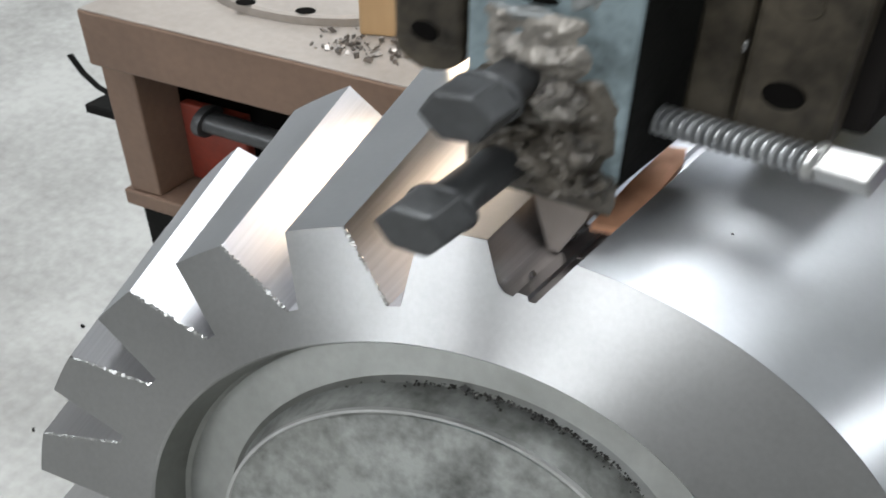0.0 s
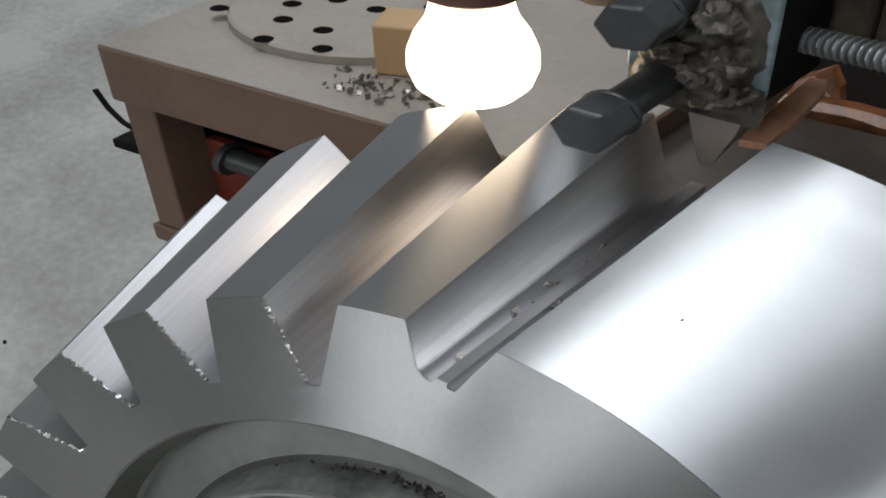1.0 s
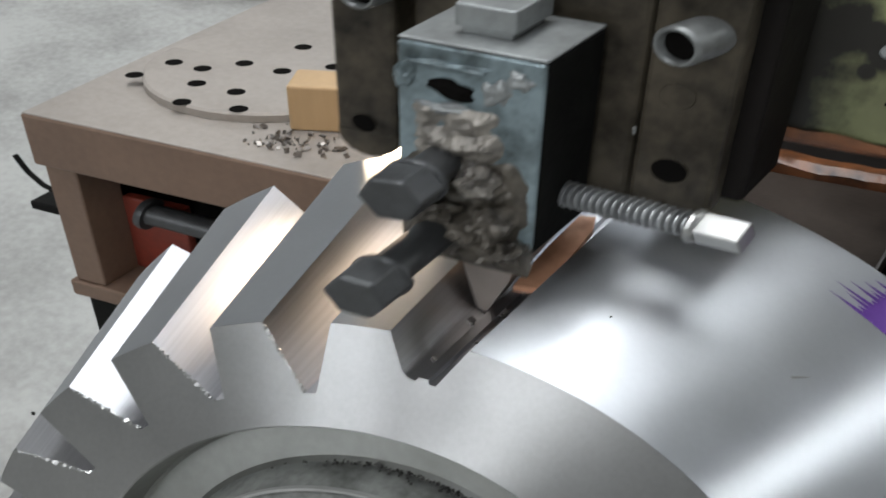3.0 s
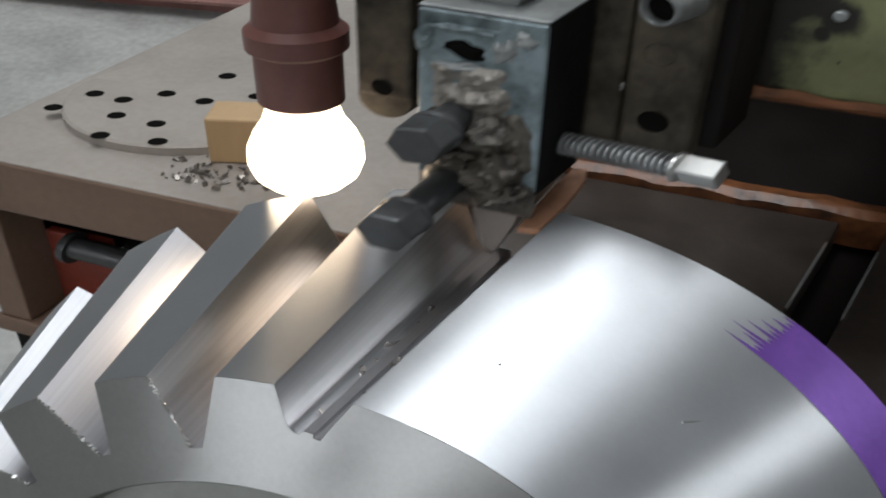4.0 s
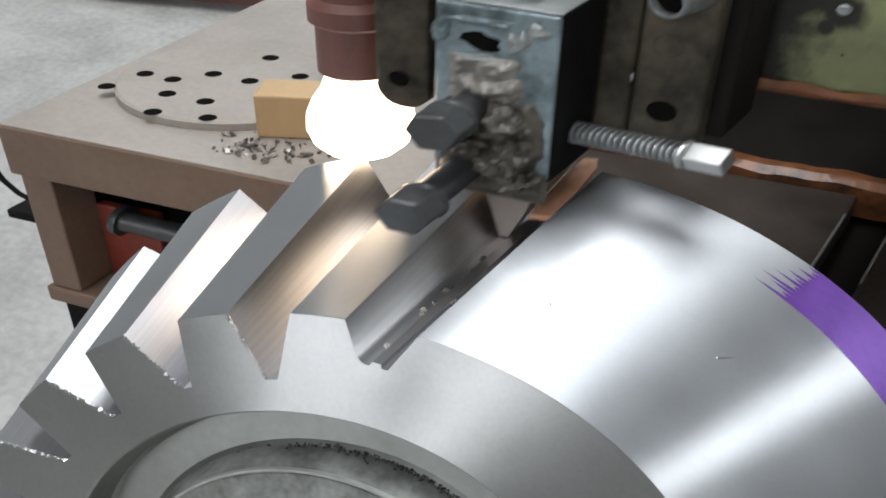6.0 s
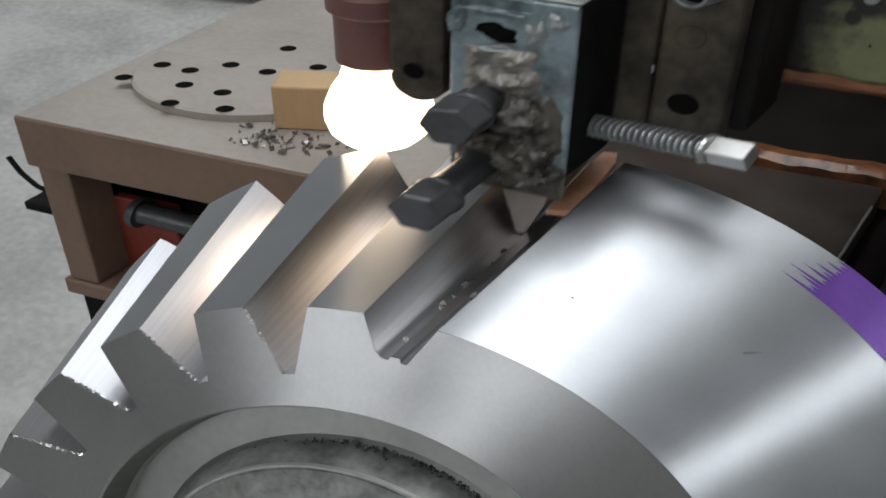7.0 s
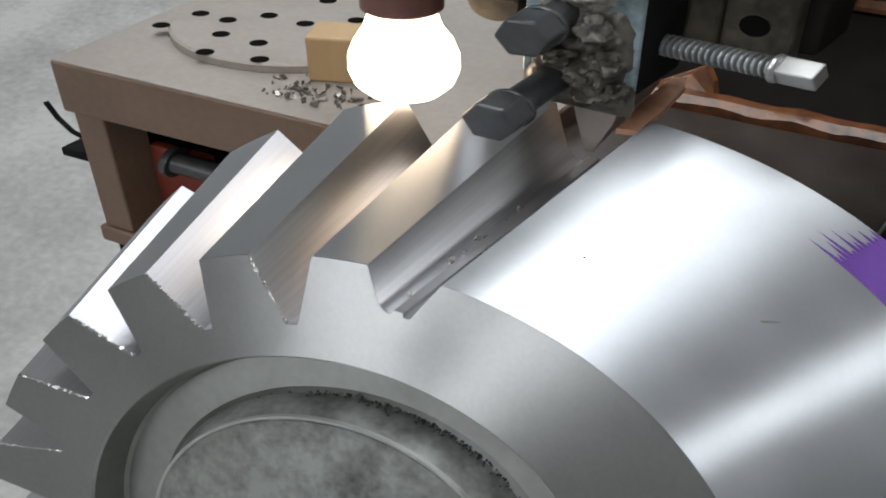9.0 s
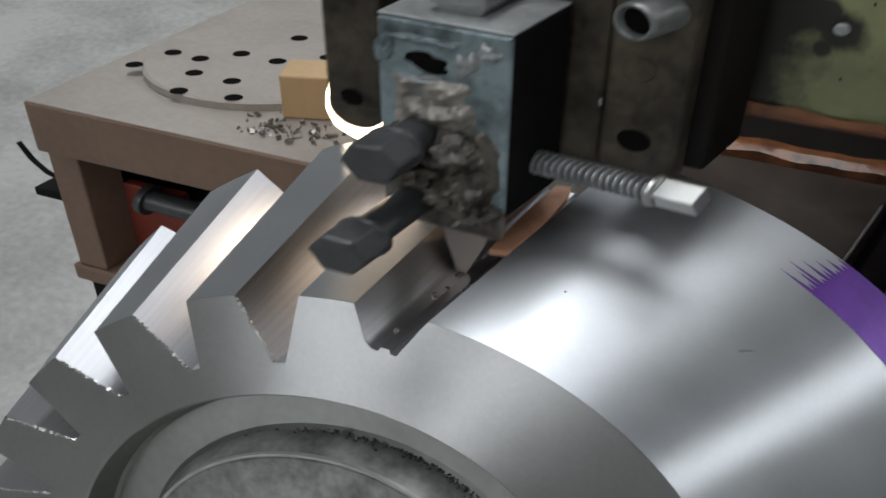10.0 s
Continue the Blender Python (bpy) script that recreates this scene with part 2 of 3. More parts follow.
def box(x0, x1, y0, y1, z0, z1, bevel=0.0015, seg=2, turn=None, bm=None):
    out = bm or bmesh.new()
    b = bmesh.new()
    bmesh.ops.create_cube(b, size=1)
    for v in b.verts:
        v.co = Vector(((x0 + x1) / 2 + v.co.x * (x1 - x0), (y0 + y1) / 2 + v.co.y * (y1 - y0), (z0 + z1) / 2 + v.co.z * (z1 - z0)))
    if bevel:
        bmesh.ops.bevel(b, geom=b.edges, offset=bevel, segments=seg, profile=0.5, affect="EDGES")
    if turn:
        b.transform(turn)
    if bm is None:
        out.free()
        return b
    me = bpy.data.meshes.new("tmp")
    b.to_mesh(me)
    b.free()
    out.from_mesh(me)
    bpy.data.meshes.remove(me)
    return out


def lathe(profile, seg=48, close=False):
    """Revolves (radius, height) pairs about z."""
    bm = bmesh.new()
    rings = []
    for r, z in profile:
        if r < 1e-6:
            rings.append([bm.verts.new((0, 0, z))])
        else:
            rings.append([bm.verts.new((r * math.cos(2 * math.pi * i / seg), r * math.sin(2 * math.pi * i / seg), z)) for i in range(seg)])
    for a, b in zip(rings, rings[1:]):
        for i in range(seg):
            j = (i + 1) % seg
            if len(a) == 1 and len(b) == 1:
                continue
            if len(a) == 1:
                bm.faces.new((a[0], b[i], b[j]))
            elif len(b) == 1:
                bm.faces.new((a[i], a[j], b[0]))
            else:
                bm.faces.new((a[i], a[j], b[j], b[i]))
    return bm


def along(p, q):
    """Turns z to run from p towards q, from p."""
    d = Vector(q) - Vector(p)
    return Matrix.Translation(p) @ d.to_track_quat("Z", "Y").to_matrix().to_4x4()


def lumps(seed, spots, rough=0.25, sub=3):
    """Uneven blobs (x, y, z, rx, ry, rz) joined into one mesh."""
    out = bmesh.new()
    for i, (x, y, z, a, b, c) in enumerate(spots):
        s = bmesh.ops.create_icosphere(out, subdivisions=sub, radius=1)
        off = Vector((seed * 3.1 + i * 1.7, i * 2.3, seed))
        for v in s["verts"]:
            n = v.co.normalized()
            k = 1 + rough * noise.noise(n * 1.3 + off) + rough * 0.30 * noise.noise(n * 3.0 + off) + rough * 0.12 * noise.noise(n * 7.0 + off)
            v.co = Vector((x + n.x * a * k, y + n.y * b * k, z + n.z * c * k))
    return out


# ---- hall ----
def hall():
    bm = bmesh.new()
    bmesh.ops.create_grid(bm, x_segments=90, y_segments=90, size=4.2)
    for v in bm.verts:
        v.co.z = 0.004 * noise.noise(v.co * 1.7) + 0.002 * noise.noise(v.co * 6)
    tagged(part("floor", bm, CONCRETE, at=Matrix.Identity(4), smooth=True), "dusty pale grey concrete workshop floor", "floor", kind="structure")
    ident = Matrix.Identity(4)

    # Walls and ceiling stand out of view, added to enclose and bounce the light.
    def wall(name, boxes, label):
        b = bmesh.new()
        for q in boxes:
            box(*q, bevel=0, bm=b)
        tagged(part(name, b, WALL, at=ident), label, "wall", kind="structure")
    wall("wall_north", [(-4.1, 4.1, 3.9, 4.1, 0, 2.05), (-4.1, 4.1, 3.9, 4.1, 5.55, 6.0), (-4.1, -2.75, 3.9, 4.1, 2.05, 5.55), (-2.75, -1.45, 3.9, 4.1, 3.4, 5.55), (-1.45, -1.15, 3.9, 4.1, 2.05, 5.55), (-0.09, 0.15, 3.9, 4.1, 2.05, 5.55), (1.55, 4.1, 3.9, 4.1, 2.05, 5.55)], "unseen grey plaster wall, opened for three area lamps")
    wall("wall_east", [(3.9, 4.1, -3.9, 3.9, 0, 2.87), (3.9, 4.1, -3.9, 3.9, 4.03, 6.0), (3.9, 4.1, -3.9, 1.72, 2.87, 4.03), (3.9, 4.1, 3.28, 3.9, 2.87, 4.03)], "unseen grey plaster wall with a high window opening")
    wall("wall_south", [(-4.1, 4.1, -4.1, -3.9, 4.05, 6.0), (-4.1, 4.1, -4.1, -3.9, 0, 1.55), (-4.1, -2.4, -4.1, -3.9, 1.55, 4.05), (-2.4, -1.0, -4.1, -3.9, 3.25, 4.05), (-1.0, -0.05, -4.1, -3.9, 1.55, 4.05), (-0.05, 1.05, -4.1, -3.9, 1.55, 2.35), (1.05, 4.1, -4.1, -3.9, 1.55, 4.05)], "unseen grey plaster wall, opened for two area lamps")
    wall("wall_west", [(-4.1, -3.9, -3.9, 3.9, 0, 6.0)], "unseen plain grey plaster wall that encloses the light")
    b = bmesh.new()
    for q in [(-4.1, 4.1, 2.30, 4.1, 6.0, 6.15), (-4.1, -1.53, -1.17, 2.30, 6.0, 6.15), (0.03, 0.20, -1.17, 2.30, 6.0, 6.15), (1.16, 4.1, -1.17, 2.30, 6.0, 6.15), (-4.1, 4.1, -1.48, -1.17, 6.0, 6.15),
              (-4.1, -3.42, -3.82, -1.48, 6.0, 6.15), (2.42, 4.1, -3.82, -1.48, 6.0, 6.15), (-4.1, 4.1, -4.1, -3.82, 6.0, 6.15)]:
        box(*q, bevel=0, bm=b)
    tagged(part("ceiling", b, WALL, at=ident), "unseen plain grey ceiling, opened for three long overhead lamps", "ceiling", kind="structure")


hall()


def window_bars(name, x, y0, y1, z0, z1, across):
    g = tagged(new(name), "steel framed workshop window", "window", kind="structure")
    ident = Matrix.Identity(4)
    for k in range(4):
        c = y0 + (y1 - y0) * k / 3
        q = (x - 0.02, x + 0.02, c - 0.025, c + 0.025, z0, z1) if across else (c - 0.025, c + 0.025, x - 0.02, x + 0.02, z0, z1)
        part("mullion", box(*q, bevel=0), BLOCKM, g, at=ident)
    for k in range(3):
        c = z0 + (z1 - z0) * k / 2
        q = (x - 0.025, x + 0.015, y0, y1, c - 0.02, c + 0.02) if across else (y0, y1, x - 0.025, x + 0.015, c - 0.02, c + 0.02)
        part("transom", box(*q, bevel=0), BLOCKM, g, at=ident)


# Bars out of view, added to break up the overhead lamps' reflections.
def skylight_bars():
    g = tagged(new("window_2"), "unseen steel bars added across the overhead lamps", "window", kind="structure")
    for k in range(5):
        y = -1.1 + 3.3 * k / 4
        for x0, x1 in ((-1.53, 0.03), (0.20, 1.16)):
            part("glazing_bar", box(x0, x1, y - 0.03, y + 0.03, 5.86, 5.92, bevel=0), BLOCKM, g, at=Matrix.Identity(4))


skylight_bars()
window_bars("window_1", 3.78, 1.75, 3.25, 2.90, 4.0, True)

# ---- conical gear ----
R0, R1, LEN, APEX = 0.22, 0.3172, 0.1873, 0.4239
ROOT, ROOT_NOW, BORE, BOSS_R = 0.1716, 0.1911, 0.1476, 0.1050
PITCH, FIRST, TIP, GAP, SKEW = 0.3053, -0.4161, 0.0687, 0.0175, 0.0142
NOW_L, NOW_R, EDGE = -0.3030, -0.2091, -0.1676
TEETH = 12


def gear_profile():
    """Outline of the small end as (angle, radius, kind), running from the fresh gap to the uncut side."""
    out = []
    for i in range(TEETH):
        c = FIRST - i * PITCH
        if i == 0:
            out += [(EDGE, R0, "b"), (NOW_R, ROOT_NOW, "c"), (NOW_R - 0.018, ROOT_NOW, "c"), (NOW_R - 0.022, ROOT_NOW + 0.003, "c"), (NOW_R - 0.048, ROOT_NOW + 0.003, "c"), (NOW_R - 0.053, ROOT_NOW, "c"), (NOW_L + 0.02, ROOT_NOW + 0.001, "c"), (NOW_L, ROOT_NOW + 0.005, "c")]
        for k in range(5):
            out.append((c + TIP - k * TIP / 2, R0, "t" if k < 4 else "c"))
        g = c - PITCH / 2 + SKEW
        n = 3
        for k in range(n):
            out.append((g + GAP - k * GAP, ROOT, "c"))
    last = out[-1][0]
    span = (EDGE + 2 * math.pi * -1) - last
    steps = 90
    start = FIRST - (TEETH - 0.5) * PITCH
    out += [(start - 0.09 + (EDGE - 2 * math.pi - start + 0.09) * k / steps, R0, "t") for k in range(steps)]
    return out


def gear():
    g = thing("conical_gear", "large bright steel conical gear with purple ink on its rim", "gear")
    prof = gear_profile()
    n = len(prof)
    bm = bmesh.new()
    cuts = 26
    rings = []
    for j in range(cuts + 1):
        y = LEN * j / cuts
        k = (APEX + y) / APEX
        ring = []
        for a, r, kind in prof:
            rr = r * k
            if kind == "c":
                rr += 0.0003 * noise.noise(Vector((a * 40, y * 160, 0)))
            ring.append(bm.verts.new((rr * math.sin(a), y, rr * math.cos(a))))
        rings.append(ring)
    for j in range(cuts):
        for i in range(n):
            q = (i + 1) % n
            f = bm.faces.new((rings[j][i], rings[j][q], rings[j + 1][q], rings[j + 1][i]))
            f.material_index = 0 if prof[i][2] in "t" else 1
    # back face closed by a fan of quads to a smaller ring
    back = [bm.verts.new((0.12 * math.sin(a), LEN, 0.12 * math.cos(a))) for a, r, kk in prof]
    for i in range(n):
        q = (i + 1) % n
        bm.faces.new((rings[-1][i], rings[-1][q], back[q], back[i])).material_index = 1
    part("toothed_rim", bm, [STEEL, CUT], g, "turned steel cone with shaped tooth gaps", GEAR, smooth=True, grain=lambda c: (c.y, math.atan2(c.x, c.z)))
    # faced front annulus
    bm = bmesh.new()
    outer = [bm.verts.new((r * 0.9995 * math.sin(a), -0.0004, r * 0.9995 * math.cos(a))) for a, r, k in prof]
    mid = [bm.verts.new((0.164 * math.sin(a), -0.0004, 0.164 * math.cos(a))) for a, r, k in prof]
    inner = [bm.verts.new(((BORE + 0.0012) * math.sin(a), -0.0004, (BORE + 0.0012) * math.cos(a))) for a, r, k in prof]
    lip = [bm.verts.new((BORE * math.sin(a), 0.0012, BORE * math.cos(a))) for a, r, k in prof]
    for A, B in ((outer, mid), (mid, inner), (inner, lip)):
        for i in range(n):
            q = (i + 1) % n
            bm.faces.new((A[i], A[q], B[q], B[i]))
    part("front_face", bm, FACE, g, "faced grey steel ring", GEAR, grain=lambda c: (math.hypot(c.x, c.z), math.atan2(c.x, c.z)))
    turn = GEAR @ Matrix.Rotation(radians(-90), 4, "X")
    # groove: lathe about the gear's axis (z of the lathe runs into the gear)
    part("groove", lathe([(BORE, 0.001), (BORE - 0.001, 0.024), (BORE - 0.003, 0.0262), (BOSS_R + 0.014, 0.0252), (BOSS_R + 0.010, 0.022)], 128), GROOVE, g, "oily turned groove", turn, smooth=True)
    part("boss", lathe([(BOSS_R + 0.011, 0.0240), (BOSS_R + 0.0018, 0.004), (BOSS_R, 0.0005), (BOSS_R - 0.002, 0.0), (BOSS_R - 0.004, 0.0012), (0.03, 0.002), (0, 0.002)], 128), BOSS, g, "stained round steel boss with a bright rim", turn, smooth=True)
    part("bright_ring", lathe([(BOSS_R + 0.0012, 0.0016), (BOSS_R + 0.0002, -0.0008), (BOSS_R - 0.0015, -0.0008), (BOSS_R - 0.0026, 0.0012)], 128), BRIGHT, g, "bright chamfered rim", turn, smooth=True)
    # centre bolt with blue paint
    b = bmesh.new()
    bmesh.ops.create_cone(b, cap_ends=True, segments=6, radius1=0.024, radius2=0.022, depth=0.016)
    part("centre_bolt", b, BLUE, g, "hexagonal bolt daubed with blue paint", turn @ Matrix.Translation((0, 0, -0.006)))
    # purple layout ink on the large end, with brushed tails
    bm = bmesh.new()

    def cone_pt(a, y, lift=0.0005):
        r = R0 * (APEX + y) / APEX + lift
        return bm.verts.new((r * math.sin(a), y, r * math.cos(a)))
    rows = 12
    y0, y1 = 0.150, 0.1868
    random.seed(4)
    for i in range(rows):
        ya, yb = y0 + (y1 - y0) * i / rows, y0 + (y1 - y0) * (i + 1) / rows
        a0 = radians(17.5)
        cols = 40
        a1 = radians(64)
        va = [(cone_pt(a0 + (a1 - a0) * k / cols, ya), cone_pt(a0 + (a1 - a0) * k / cols, yb)) for k in range(cols + 1)]
        for p, q in zip(va, va[1:]):
            bm.faces.new((p[0], q[0], q[1], p[1]))
        tail = a0 - radians((4.6, 1.2, 3.2, 4.9, 0.8, 3.9, 1.6, 3.0, 0.7, 2.4, 1.0, 1.8)[i])
        t = cone_pt(tail, (ya + yb) / 2)
        bm.faces.new((t, va[0][0], va[0][1]))
    for i in range(rows):
        ya, yb = y0 + (y1 - y0) * i / rows, y0 + (y1 - y0) * (i + 1) / rows
        a1 = radians(64)
        t = cone_pt(a1 + radians(random.uniform(1, 5)), (ya + yb) / 2)
        bm.faces.new((t, cone_pt(a1, ya), cone_pt(a1, yb)))
    bmesh.ops.remove_doubles(bm, verts=bm.verts, dist=1e-5)
    part("ink_band", bm, PURPLE, g, "brushed purple layout ink", GEAR, smooth=True)
    # a bright nick and a dark speck on the turned cone
    for mate, note, (u0, y0), (u1, y1), wide in ((BRIGHT, "bright curled sliver", (0.325, 0.0843), (0.350, 0.0936), 0.0009), (HOLE, "dark speck", (-0.012, 0.0562), (-0.006, 0.0562), 0.0008)):
        ends = [Vector((R0 * (APEX + y) / APEX * math.sin(u), y, R0 * (APEX + y) / APEX * math.cos(u))) for u, y in ((u0, y0), (u1, y1))]
        b = lathe([(0, 0), (wide, 0.0004), (wide * 0.8, (ends[1] - ends[0]).length * 0.6), (0, (ends[1] - ends[0]).length)], 8)
        b.transform(along(*ends))
        part("surface_mark", b, mate, g, note, GEAR, smooth=True)
    # arbor behind, carrying the blank
    part("arbor", lathe([(0.12, LEN - 0.001), (0.12, LEN + 0.05), (0.07, LEN + 0.05), (0.07, LEN + 0.30), (0, LEN + 0.30)], 48), DARK, g, "dark steel arbor", turn, smooth=True)


gear()


def burrs():
    random.seed(41)
    bm = bmesh.new()
    for i in range(1, TEETH):
        c = FIRST - i * PITCH
        a0, r0 = c + TIP, R0
        g = c + PITCH / 2 + SKEW - GAP
        p, q = Vector((r0 * math.sin(a0), 0, r0 * math.cos(a0))), Vector((ROOT * math.sin(g), 0, ROOT * math.cos(g)))
        n = 26
        for k in range(n):
            t = (k + random.uniform(0.2, 0.8)) / n
            s = random.uniform(0.0005, 0.0010)
            o = p.lerp(q, t)
            m = Matrix.Translation(o + Vector((0, -0.0003, 0))) @ Euler((random.uniform(0, 6), random.uniform(0, 6), random.uniform(0, 6))).to_matrix().to_4x4()
            box(-s * 1.3, s * 1.3, -s * 0.5, s * 0.5, -s, s, 0, 1, m, bm)
    tagged(part("edge_burrs", bm, BRIGHT, at=GEAR), "bright ragged burrs along the cut tooth edges", "burrs", kind="stuff")


burrs()


# chips in the groove and burrs along the cut edges
def groove_chips():
    random.seed(11)
    bm = bmesh.new()
    for i in range(260):
        a = random.gauss(-0.02, 0.30)
        u = 1 - abs(random.gauss(0, 0.11))
        r = BOSS_R + 0.0026 + 0.0092 * u
        s = random.uniform(0.0003, 0.0009) if i else 0.0022
        p = Vector((r * math.sin(a), 0.003 + 0.0195 * u, r * math.cos(a)))
        m = Matrix.Translation(p) @ Euler((random.uniform(0, 6), random.uniform(0, 6), random.uniform(0, 6))).to_matrix().to_4x4()
        box(-s, s, -s * 0.5, s * 0.5, -s * 0.7, s * 0.7, 0, 1, m, bm)
    tagged(part("metal_chips", bm, GRIT, at=GEAR), "small dark steel chips lying in the gear's groove", "chips", kind="stuff")


def fresh_chips():
    """Dark crumbs left by the tool along the floor of the gap that is being cut."""
    random.seed(12)
    bm = bmesh.new()
    for i in range(22):
        y = abs(random.gauss(0.055, 0.03)) + 0.004
        a = random.uniform(NOW_L + 0.015, NOW_R)
        r = (ROOT_NOW + 0.001) * (APEX + y) / APEX
        s = random.uniform(0.0006, 0.0024)
        p = Vector((r * math.sin(a), y, r * math.cos(a)))
        m = Matrix.Translation(p) @ Euler((random.uniform(0, 6), random.uniform(0, 6), random.uniform(0, 6))).to_matrix().to_4x4()
        box(-s, s, -s * 0.35, s * 0.35, -s * 0.7, s * 0.7, 0, 1, m, bm)
    tagged(part("cutting_chips", bm, CHIP, at=GEAR), "dark curled chips in the freshly cut tooth gap", "chips", kind="stuff")


fresh_chips()


groove_chips()


# ---- shaper ram with tool head, at the front end of its stroke ----
TURN = Matrix.Translation((-0.013, 0.04, 0)) @ Matrix.Rotation(radians(-2), 4, "Z") @ Matrix.Translation((0.013, -0.04, 0))


def tube(p, q, r, hole, depth):
    n = (Vector(q) - Vector(p)).length
    b = lathe([(0, depth), (hole, depth), (hole, 0.0015), (hole + 0.001, 0), (r - 0.0012, 0), (r, 0.0015), (r, n), (0, n)], 32)
    b.transform(along(p, q))
    return b


def hex_bolt(parent, x, z, y0, y1, y2, size, spin):
    """Hexagonal bolt along y: head from y0 to y1, shank on to y2."""
    h = bmesh.new()
    bmesh.ops.create_cone(h, cap_ends=True, segments=6, radius1=size * 1.25, radius2=size * 1.28, depth=y1 - y0)
    bmesh.ops.bevel(h, geom=h.edges[:], offset=0.0018, segments=2, profile=0.5, affect="EDGES")
    h.transform(Matrix.Translation((0, 0, (y1 - y0) / 2)))
    h.transform(Matrix.Translation((x, y0, z)) @ Matrix.Rotation(radians(-90), 4, "X") @ Matrix.Rotation(radians(spin), 4, "Z"))
    b = part("hex_bolt", h, BOLTM, parent, "black hexagonal bolt head")
    s = lathe([(0, 0), (0.0145, 0), (0.0152, 0.001), (0.0152, 0.003), (0.0105, 0.005), (0.0105, y2 - y1), (0, y2 - y1)], 28)
    s.transform(along((x, y1 - 0.001, z), (x, y2, z)))
    part("shank", s, BOLTM, b, smooth=True)


def ram():
    g = thing("shaper_ram", "green shaper ram with a grimy tool head and clamped tool", "machine ram")
    # green ram end and body
    body = box(0.030, 0.250, 0.180, 0.31, 0.272, 0.395, 0.005, 3)
    rb = part("ram_end", body, GREEN, g, "chipped light green painted casting", smooth=True)
    part("top_coat", box(0.033, 0.247, 0.186, 0.308, 0.394, 0.398, 0.002, 2), PALE, rb, "pale flaking paint")
    for i, spot in enumerate(((0.146, 0.208, 0.3975, 0.030, 0.019, 0.0014), (0.186, 0.232, 0.3975, 0.010, 0.008, 0.0014), (0.100, 0.246, 0.3975, 0.030, 0.012, 0.0014), (0.205, 0.205, 0.3975, 0.004, 0.006, 0.0013))):
        part("flaked_patch", lumps(5 + i, [spot], 1.3, 4), BARE, rb, "bare grey iron where the paint is gone", smooth=True)
    part("ram_body", box(0.085, 0.24, 0.30, 1.16, 0.285, 0.39, 0.006, 3), DARK, g, "dark oily ram slide")
    b = lathe([(0, -0.003), (0.003, -0.003), (0.0042, -0.002), (0.0042, 0.003), (0, 0.003)], 20)
    b.transform(along((0.126, 0.179, 0.341), (0.126, 0.19, 0.341)))
    part("screw", b, TOPM, rb, "worn grey screw", smooth=True)
    random.seed(8)
    for i in range(22):
        s = random.choice((0.0006, 0.0008, 0.0011))
        x, z = random.uniform(0.12, 0.25), random.uniform(0.28, 0.385)
        part("chipped_spot", lumps(i, [(x, 0.180, z, s * 0.8, 0.0006, s * 1.5)], 0.7, 2), DARK, rb)
    b = bmesh.new()
    prev = None
    for i in range(61):
        x = 0.032 + 0.216 * i / 60
        w = 0.004 * noise.noise(Vector((x * 40, 3, 0)))
        ring = [b.verts.new((x, y, z)) for y, z in ((0.1785, 0.2765 + w), (0.1775, 0.270 + w * 0.5), (0.180, 0.2655), (0.20, 0.264))]
        if prev:
            for k in range(3):
                b.faces.new((prev[k], prev[k + 1], ring[k + 1], ring[k]))
        prev = ring
    part("rusty_lower_edge", b, RUST, rb, "rusty oily lower edge", smooth=True)
    # head plates
    part("head_plate", box(-0.077, 0.0375, 0.1035, 0.136, 0.240, 0.4285, 0.003, 2, TURN), PLATE, g, "grimy brown iron clapper plate")
    rbar = part("right_bar", box(0.0410, 0.0805, 0.096, 0.114, 0.253, 0.4285, 0.003, 2, TURN), PLATE, g, "grimy brown iron side bar")
    # Backing and slide are near-black to paint the deep shade beside the bar.
    part("bar_backing", box(0.0425, 0.0900, 0.114, 0.165, 0.256, 0.4265, 0.003, 2, TURN), DARK, g, "oily iron behind the side bar, near-black with painted shade")
    lb = box(-0.1150, -0.0800, 0.093, 0.120, 0.262, 0.47, 0.003, 2, TURN)
    end = lathe([(0, 0), (0.017, 0), (0.0175, 0.001), (0.0175, 0.0248), (0.017, 0.0258), (0, 0.0258)], 32)
    end.transform(TURN @ along((-0.0975, 0.0936, 0.262), (-0.0975, 0.1194, 0.262)))
    me = bpy.data.meshes.new("tmp")
    end.to_mesh(me)
    end.free()
    lb.from_mesh(me)
    bpy.data.meshes.remove(me)
    lbar = part("left_bar", lb, PLATE, g, "grimy brown iron side bar with a rounded foot")
    part("slide_block", box(-0.08, 0.076, 0.136, 0.183, 0.25, 0.425, 0.004, 2, TURN), DARK, g, "iron slide behind the plates, near-black with painted shade")
    part("top_edge", box(-0.076, 0.0365, 0.1045, 0.135, 0.4283, 0.4296, 0.0005, 1, TURN), TOPM, g, "worn grey planed top edge")
    part("top_edge", box(0.0420, 0.0795, 0.097, 0.113, 0.4283, 0.4296, 0.0005, 1, TURN), TOPM, rbar, "worn grey planed top edge")
    screw_a = part("socket_screw", tube((0.0598, 0.0735, 0.3735), (0.0680, 0.099, 0.3735), 0.0120, 0.0086, 0.022), SOCKET, g, "worn grey hollow socket screw", smooth=True)
    screw_b = part("socket_screw", tube((-0.0815, 0.0680, 0.3785), (-0.0770, 0.100, 0.3785), 0.0106, 0.0076, 0.022), SOCKET, g, "worn grey hollow socket screw", smooth=True)
